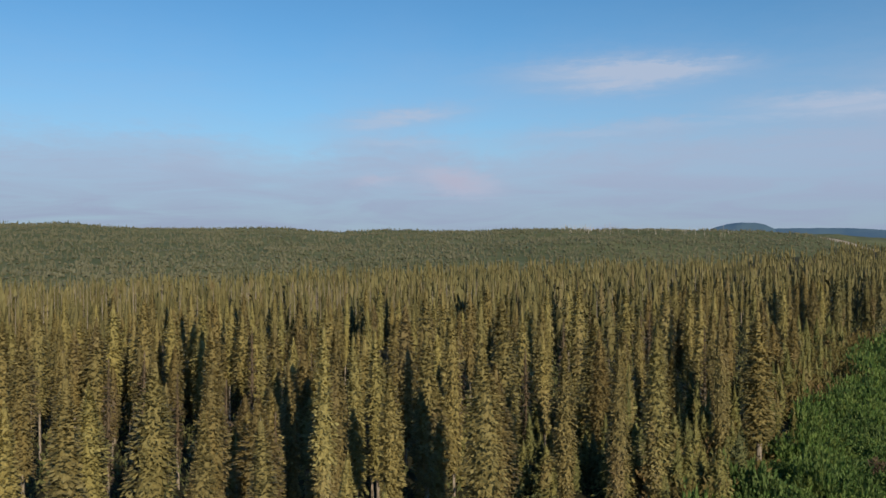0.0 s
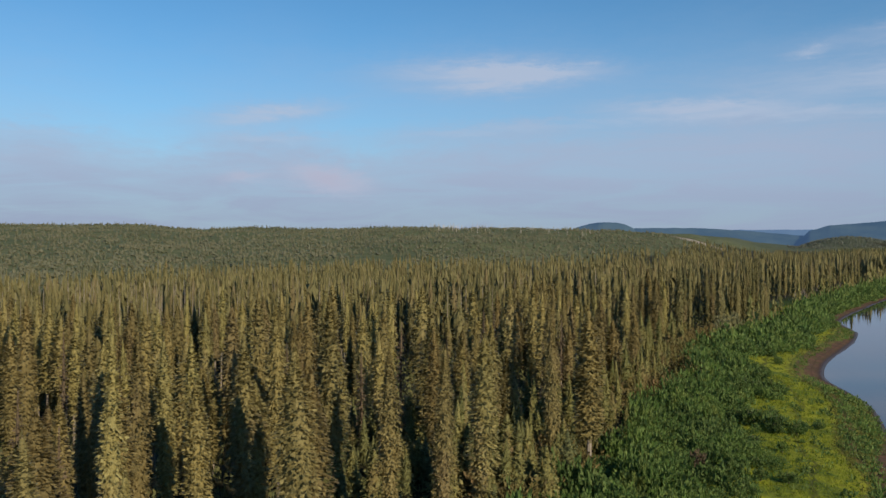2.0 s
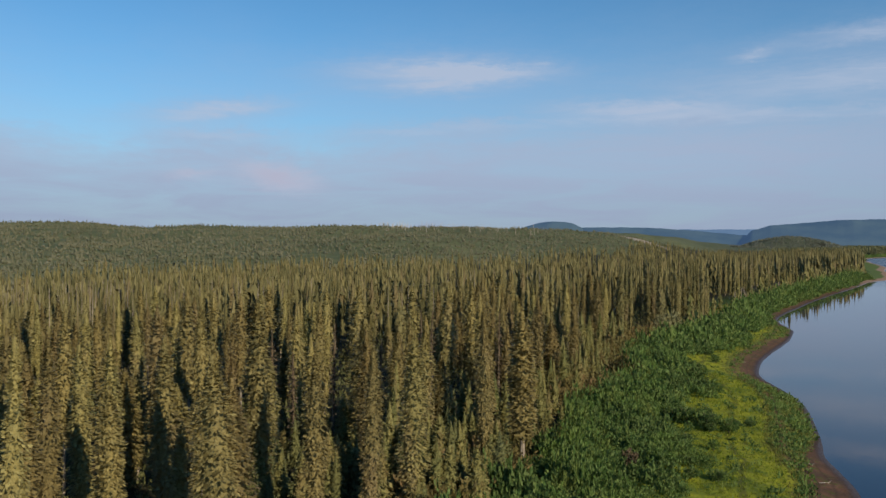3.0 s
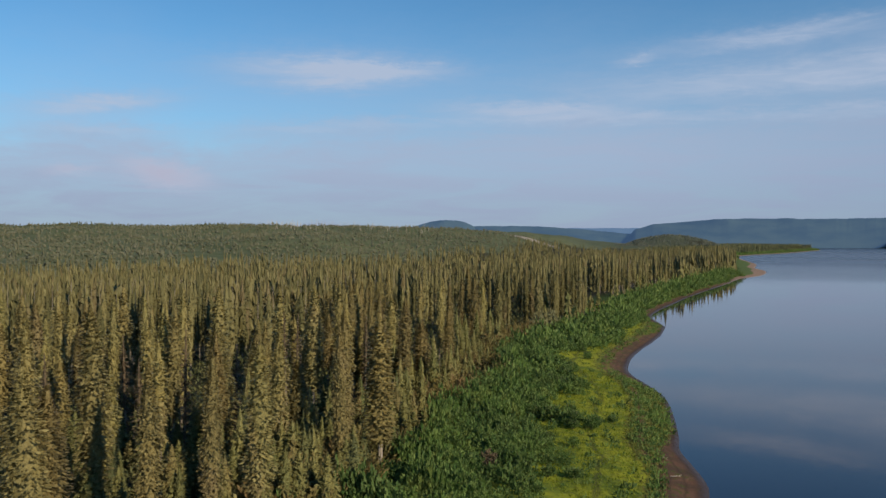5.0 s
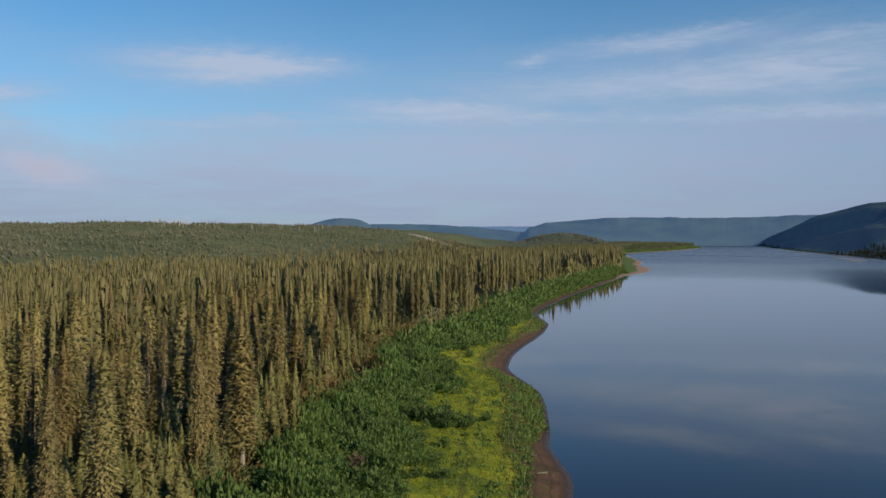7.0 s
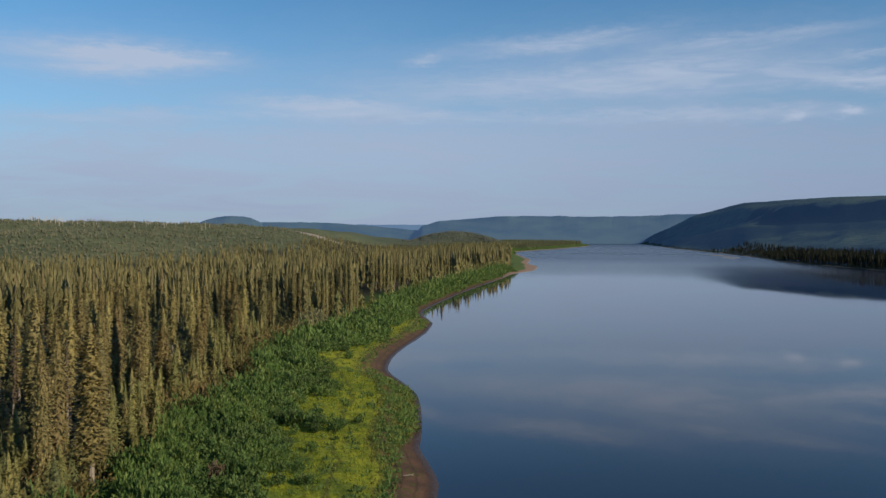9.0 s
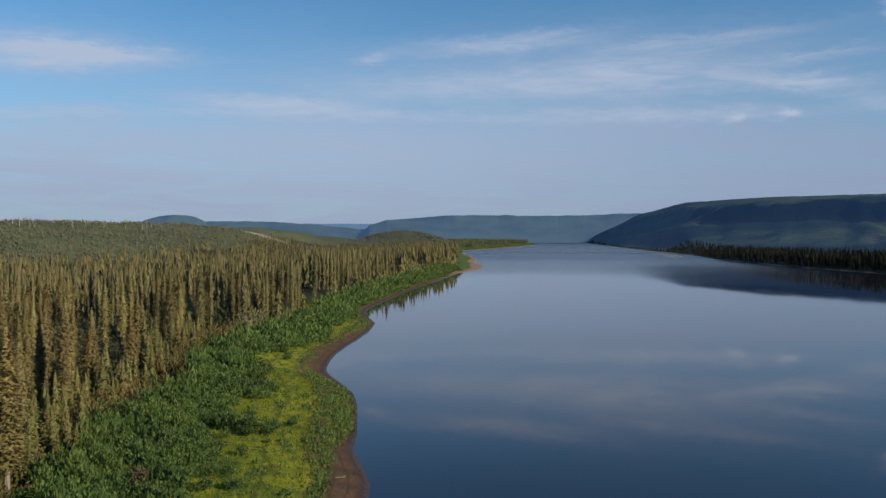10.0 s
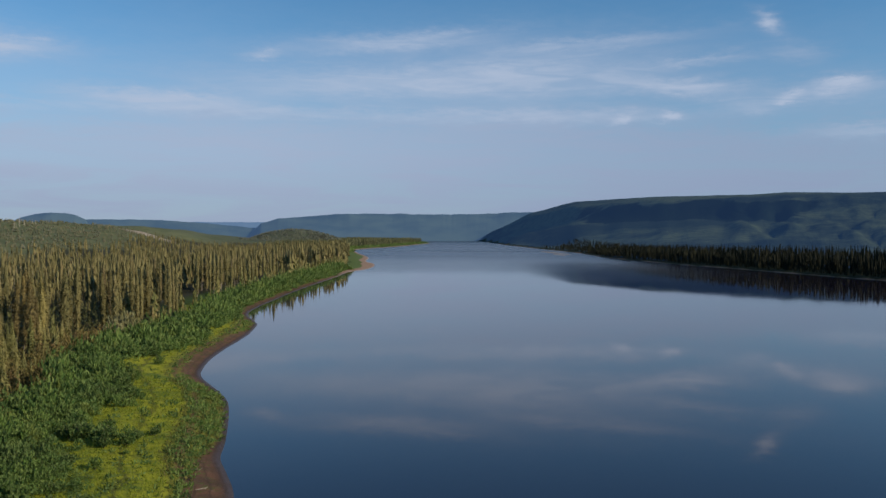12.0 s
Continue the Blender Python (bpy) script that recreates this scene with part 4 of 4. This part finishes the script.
# mixed low woods on the hillside
def grove(seed):
    """A small leafy crown: an uneven pointed dome."""
    return lumpy(seed, [(0.2, 1.5), (2.2, 2.1), (4.6, 0.4)], 5, 0.35)


leafy = [grove(80), grove(81), grove(82)] + [far_spruce(85 + k, 8, 1.5, 0.02, 3, 4, 0.5) for k in range(2)]
n = 27000
r_h = 330 + 1350 * rng.uniform(0, 1, n) ** 1.25
a_h = rng.uniform(-31, 38, n)
p = np.stack([r_h * np.sin(np.radians(a_h)), r_h * np.cos(np.radians(a_h))], -1)
z_h, d_h, in_h, *_ = lie(p)
ok = (d_h > 100) & (in_h > 0.5) & (wobble(p, 120, 31) > -1.1) & (np.hypot((p[:, 0] - 655) * 0.032, (p[:, 1] - 1390) * 0.009) > 1)
p, z_h = p[ok], z_h[ok]
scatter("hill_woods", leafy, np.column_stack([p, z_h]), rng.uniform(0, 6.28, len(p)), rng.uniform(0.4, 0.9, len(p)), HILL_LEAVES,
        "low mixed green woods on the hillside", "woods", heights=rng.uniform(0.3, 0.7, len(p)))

# young growth on the forest floor
p = jittered(-60, 210, 30, 330, 2.4)
z_p, d_p, *_ = lie(p)
r_p, a_p = polar(p)
ok = (d_p > 42) & (r_p > 30) & (a_p > -30) & (rng.uniform(0, 1, len(p)) < 0.75) & ((r_p < 160) | ((d_p < 95) & (r_p < 360)))
p, z_p = p[ok], z_p[ok]
scatter("forest_undergrowth", [shrub(86 + k, 2.4, 1.3, 18, 0.7, 1.0) for k in range(3)], np.column_stack([p, z_p]), rng.uniform(0, 6.28, len(p)),
        rng.uniform(0.7, 1.4, len(p)), YOUNG_NEEDLES, "dark green undergrowth on the forest floor", "undergrowth", heights=rng.uniform(0.4, 1.3, len(p)))

# ---------------------------------------------------------------- willows and grass on the bank
p = jittered(20, 480, 40, 620, 1.6)
z_p, d_p, *_ = lie(p)
r_p, a_p = polar(p)
grow_here = wobble(p, 14, 41) + 0.5 * wobble(p, 6, 42)
inner = np.interp(p[:, 1], [90, 103, 113, 129, 147, 168, 192, 202, 210, 226, 238, 252, 262, 275, 300, 600], [18, 18.5, 19.5, 21, 19.5, 15, 17, 11.5, 8, 8, 10.5, 10.5, 8.5, 6, 4.2, 4.2])
ok = (a_p > -5) & (d_p < 36.5 - setback(p) + wobble(p, 8, 43)) & (d_p > inner + 2.2 * grow_here) & (wobble(p, 8, 47) > -0.85) & (rng.uniform(0, 1, len(p)) < np.where(r_p < 260, 0.95, 0.7))
p, z_p, d_p, r_p, inner = p[ok], z_p[ok], d_p[ok], r_p[ok], inner[ok]
fine_bushes = [willow(190 + k, 2.5, 1.15, 10, 22, 0.37) for k in range(6)]
bush_shapes = [willow(90 + k, 2.5, 1.15, 8, 13, 0.5) for k in range(5)]
plain_shapes = [willow(95 + k, 2.4, 1.2, 6, 6, 0.85) for k in range(4)]
# the thicket grows from shrubs by the grass to small trees before the forest
growth = np.interp(d_p - inner, [0, 4, 9, 16], [0.75, 1.15, 1.6, 1.75]) * np.interp(p[:, 1], [95, 130, 240, 300], [0.85, 1.0, 1.05, 1.5])
# willow clumps that take a darker leaf colour in place of shade
shady = wobble(p, 13, 45) + 0.6 * wobble(p, 5, 46) > 0.45
for pick, shapes, mat, label in (((r_p < 150) & ~shady, fine_bushes, WILLOW, "dense green willow thicket nearest to the grassy bank"),
                                 ((r_p < 220) & shady, bush_shapes, DARK_WILLOW, "dark green willow clumps with shade painted into their leaves"),
                                 ((r_p >= 150) & (r_p < 220) & ~shady, bush_shapes, WILLOW, "dense green willow thicket on the river bank"),
                                 ((r_p >= 220) & ~shady, plain_shapes, WILLOW, "green willow thicket further along the river bank"), ((r_p >= 220) & shady, plain_shapes, DARK_WILLOW, "willows with shade painted into their leaves further along the river bank")):
    n = int(pick.sum())
    scatter("willow_thicket", shapes, np.column_stack([p, z_p])[pick], rng.uniform(0, 6.28, n), growth[pick] ** 0.5 * rng.uniform(0.75, 1.25, n), mat, label, "thicket",
            heights=growth[pick] * rng.uniform(0.6, 1.2, n) * (1 + 0.4 * np.clip(wobble(p[pick], 7, 44), -1, 1)))


def willow_bush(seed, mat, label):
    """A free-standing bush: stems that lean out from one root, and the leafy sprays on them."""
    bush = tagged(new("willow_bush"), label, "bush", "bushes on the grassy bank")
    own = np.random.default_rng(seed)
    for k in range(5):
        turn = k * 1.257 + own.uniform(-0.3, 0.3)
        lean = own.uniform(0.35, 0.9)
        part("stem", tube([0.045, 0.03, 0.012], [(0, 0, -0.2), (0.4 * lean * math.cos(turn), 0.4 * lean * math.sin(turn), 0.9),
                                                 (1.1 * lean * math.cos(turn), 1.1 * lean * math.sin(turn), 2.0)], 5), STEM, bush)
    part("foliage", willow(seed + 1, 2.5, 1.5, 16, 30, 0.42), mat, bush)
    return bush


bushes = [willow_bush(120, DARK_WILLOW, "dark green willow bush on the grassy bank"), willow_bush(130, WILLOW, "leafy green willow bush on the grassy bank"),
          willow_bush(140, DARK_WILLOW, "grey-green willow bush on the grassy bank")]
SPOTS = [(72, 119.5, 1.3), (74.5, 118, 1.0), (77, 121, 0.8), (70, 122.5, 1.2), (73.5, 122.5, 1.1), (80.5, 122, 0.6), (64, 111, 0.8), (66, 107.5, 0.6), (61, 107, 0.9),
         (117, 199.5, 0.7), (112.5, 188.5, 0.7), (115, 194, 0.6), (85.5, 149.5, 1.2), (88.5, 147.5, 1.0), (83, 151, 1.2), (94, 165, 1.1), (97, 167, 0.9), (91, 158, 1.1),
         (99, 172, 0.9), (134, 234, 1.0), (58, 100, 0.7), (56, 95, 0.7), (90, 153, 1.0), (69, 125, 1.1), (76, 128, 0.8)]
for k, (x, y, big) in enumerate(SPOTS):
    plant(bushes[k % 3], x, y, float(lie([(x, y)])[0][0]), big, big * rng.uniform(0.85, 1.15))
pale = willow_bush(150, PALE_WILLOW, "tall pale olive willow bush before the forest")
for x, y, big in [(119, 230, 2.6), (122.5, 233, 2.9), (126, 236.5, 2.6), (121, 234.5, 2.5), (129.5, 241, 2.2)]:
    plant(pale, x, y, float(lie([(x, y)])[0][0]), big * 0.75, big)
withered = willow_bush(160, DEAD_NEEDLES, "withered grey-brown bush among green willows")
plant(withered, 49.6, 97.9, float(lie([(49.6, 97.9)])[0][0]), 0.75, 1.15)
p = jittered(60, 210, 90, 300, 5.0)
z_p, d_p, *_ = lie(p)
count = 0
for (x, y), z0, d0 in zip(p, z_p, d_p):
    if 7 < d0 < 20 and rng.uniform() < (0.45 if d0 > 14 else 0.05) and count < 60:
        big = rng.uniform(0.3, 0.8)
        plant(bushes[count % 3], x, y, float(z0), big, big * rng.uniform(0.7, 1.1))
        count += 1

# brown and olive shrubs along the foot of the forest
p = jittered(20, 420, 60, 560, 1.7)
z_p, d_p, *_ = lie(p)
d_p = d_p + setback(p)
ok = (d_p > 35.5 + 1.5 * wobble(p, 9, 52)) & (d_p < 44) & (wobble(p, 22, 51) > -0.3) & (p[:, 1] < 240)
p, z_p = p[ok], z_p[ok]
scatter("forest_edge_shrubs", [shrub(150 + k, 3.4, 1.3, 48, 0.55, 0.9) for k in range(3)], np.column_stack([p, z_p]), rng.uniform(0, 6.28, len(p)),
        rng.uniform(0.8, 1.4, len(p)), BROWN_SHRUB, "brown and olive shrubs at the foot of the forest", "shrubs", heights=rng.uniform(0.7, 1.7, len(p)))

# grass and weeds
p = jittered(55, 330, 70, 430, 0.8)
z_p, d_p, _, beach_p, _ = lie(p)
r_p, _ = polar(p)
ok = (beach_p > 0.3) & (d_p < 26) & (rng.uniform(0, 1, len(p)) < np.where(r_p < 200, 1, 0.3))
p, z_p, d_p = p[ok], z_p[ok], d_p[ok]
edge_weed = (d_p < 7) & (wobble(p, 5, 61) > -0.5)
tussock = (d_p > 5) & (rng.uniform(0, 1, len(p)) < 0.03 + 0.06 * (wobble(p, 12, 64) > 0.2))
tufts = (d_p > 7) & ~tussock & (np.abs(((d_p + 1.2 * wobble(p, 18, 62)) % 4.0) - 2) < 0.4) & (wobble(p, 10, 63) > 0.1) & (d_p < 18)
brown = (d_p < 8) & ~edge_weed
for pick, size, mat, name, label in ((tussock & ~edge_weed & ~brown, 0.5, WILLOW, "bank_weeds", "leafy green tussocks standing in the grass"),
                                     (~edge_weed & ~tufts & ~brown & ~tussock, 0.3, GRASS, "meadow_grass", "short yellow-green grass on the river bank"),
                                     (brown, 0.36, DRY_WEED, "bank_weeds", "dry brownish weeds above the mud"),
                                     (tufts, 0.5, DARK_WILLOW, "bank_weeds", "dark green tufts of weeds in the grass"),
                                     (edge_weed, 0.5, WILLOW, "bank_weeds", "green weeds along the edge of the water")):
    n = int(pick.sum())
    scatter(name, [shrub(160 + k, size * 0.8, 0.42, 6 if size < 0.4 else 9, size, 1.2) for k in range(4)], np.column_stack([p[pick], z_p[pick]]), rng.uniform(0, 6.28, n),
            rng.uniform(0.6, 1.4, n), mat, label, "grass", heights=rng.uniform(0.5, 1.5, n))

# ---------------------------------------------------------------- dead wood
dead = [spruce_tree(171, 15, 0.75, 230, 0.12, DEAD_NEEDLES, "dead reddish-brown spruce among the living trees", "dead spruces", 0.5, 0.0, 1, "dead_spruce", 0.25),
        spruce_tree(172, 14, 0.65, 190, 0.2, DEAD_NEEDLES, "bare dying spruce with grey-brown twigs", "dead spruces", 0.5, 0.0, 1, "dead_spruce", 0.25)]
for k, (x, y) in enumerate([(-24, 68), (-19, 74), (15, 108), (21, 110), (10, 104), (6, 88), (-12, 60), (30, 128), (-33, 84), (-28, 90), (-22, 98), (-7, 84), (2, 92), (25, 121), (38, 124), (-2, 120), (43, 133), (33, 138), (8, 126), (-16, 104)]):
    plant(dead[k % 2], x, y, float(lie([(x, y)])[0][0]), rng.uniform(0.9, 1.2), rng.uniform(0.85, 1.2))

n = 120
a_s, r_s = np.concatenate([rng.normal(9.3, 0.9, 38), rng.uniform(8, 19, n - 38)]), rng.uniform(1200, 1560, n)
p = np.stack([r_s * np.sin(np.radians(a_s)), r_s * np.cos(np.radians(a_s))], -1)
scatter("burnt_snags", [tube([0.24, 0.2, 0.08], [(0, 0, -0.5), (0.1, 0, 6), (0.2, 0.1, 12)], 4)], np.column_stack([p, lie(p)[0]]), rng.uniform(0, 6.28, n),
        rng.uniform(0.8, 1.5, n), SNAG_WOOD, "pale dead trunks of an old burn on the hillside", "snags", heights=rng.uniform(0.4, 0.95, n))


def driftwood(seed, length):
    """A weathered log with the stubs of two boughs."""
    own = np.random.default_rng(seed)
    bend = own.uniform(-0.2, 0.2)
    log = tagged(new("driftwood_log"), "pale weathered driftwood log lying on the bank", "log", "driftwood on the bank")
    spine = [(0, 0, 0), (0, 0, length * 0.4), (bend, 0, length * 0.75), (bend * 2, 0.1, length)]
    trunk = part("trunk", tube([0.06, 0.055, 0.045, 0.02], spine, 8), DRIFT_WOOD, log)
    for k, at in enumerate((0.45, 0.7)):
        bough = part("bough", tube([0.05, 0.02], [(0, 0, 0), (0.12, 0.15 * (1 - 2 * k), 0.25)], 6), DRIFT_WOOD, log)
        bough.location = (0, 0, length * at)
    return log


logs = [driftwood(181, 1.5), driftwood(182, 1.0)]
for k, (x, y, turn) in enumerate([(77, 104, 35), (122, 193, 50), (73, 95, 70), (215, 322, 60)]):
    m = pose(x, y, float(lie([(x, y)])[0][0]) + 0.07, 88, 0, turn)
    if k < 2:
        logs[k].matrix_basis = m
    else:
        copy_thing(logs[k % 2], m)

# ---------------------------------------------------------------- lower spruces and olive shrubs that close the forest's edge
p = jittered(20, 520, 50, 650, 2.6)
z_p, d_p, *_ = lie(p)
r_p, a_p = polar(p)
d_p = d_p + setback(p)
bays = 0.9 * wobble(p, 26, 21) + 0.85 * wobble(p, 10, 22)
ok = (d_p > 37 + 1.5 * wobble(p, 30, 23)) & (d_p < 50) & ((bays > -0.25) | (d_p < 43)) & (a_p > 0) & (rng.uniform(0, 1, len(p)) < np.where(r_p < 170, 0.75, np.where(r_p < 240, 0.35, 0.12)))
p, z_p, d_p = p[ok], z_p[ok], d_p[ok]
edge_shapes = [spruce(190 + k, 18, rad, 230, 0.01, 1.5, 0.9, 1, 5) for k, rad in enumerate((3.2, 3.8, 2.7))]
tall = np.interp(d_p, [36, 42, 50], [0.18, 0.36, 0.6]) * rng.uniform(0.6, 1.35, len(p))
plain_edge = [far_spruce(195 + k, 18, rad, 0.01, 6, 10, 0.85) for k, rad in enumerate((3.4, 4.0, 3.0))]
r_p, _ = polar(p)
for pick, shapes, label in ((r_p < 240, edge_shapes, "low spruces closing the edge of the forest"), (r_p >= 240, plain_edge, "low spruces along the far edge of the forest")):
    n = int(pick.sum())
    scatter("edge_spruces", shapes, np.column_stack([p, z_p])[pick], rng.uniform(0, 6.28, n), 0.1 + 0.8 * tall[pick], EDGE_NEEDLES, label, "trees", heights=tall[pick])


def sandbar(x, y, length, breadth, turn):
    """A low bar of pale sand, barely above the water."""
    bm = bmesh.new()
    bmesh.ops.create_uvsphere(bm, u_segments=32, v_segments=8, radius=1.0)
    for v in bm.verts:
        v.co.x *= breadth * (1 + 0.25 * math.sin(v.co.y * 5))
        v.co.y *= length
        v.co.z *= 0.35
    me = bpy.data.meshes.new("sandbar")
    bm.to_mesh(me)
    bm.free()
    me.materials.append(SAND)
    bar = new("sandbar", me)
    bar.matrix_basis = pose(x, y, 0, 0, 0, turn)
    return tagged(bar, "low pale sandbar just above the river", "sandbar", kind="structure")


SAND, sand_nodes = material("pale_sand")
sand_grain = sand_nodes.noise(sand_nodes.place, 0.3, 5.0, 0.6)
sand_nodes.link(sand_nodes.mix(sand_grain, (0.18, 0.145, 0.12), (0.34, 0.285, 0.24)), sand_nodes.bsdf.inputs["Base Color"])
sand_nodes.bsdf.inputs["Roughness"].default_value = 0.9
sandbar(1165, 925, 130, 6, -40)
sandbar(1060, 830, 60, 4, -42)
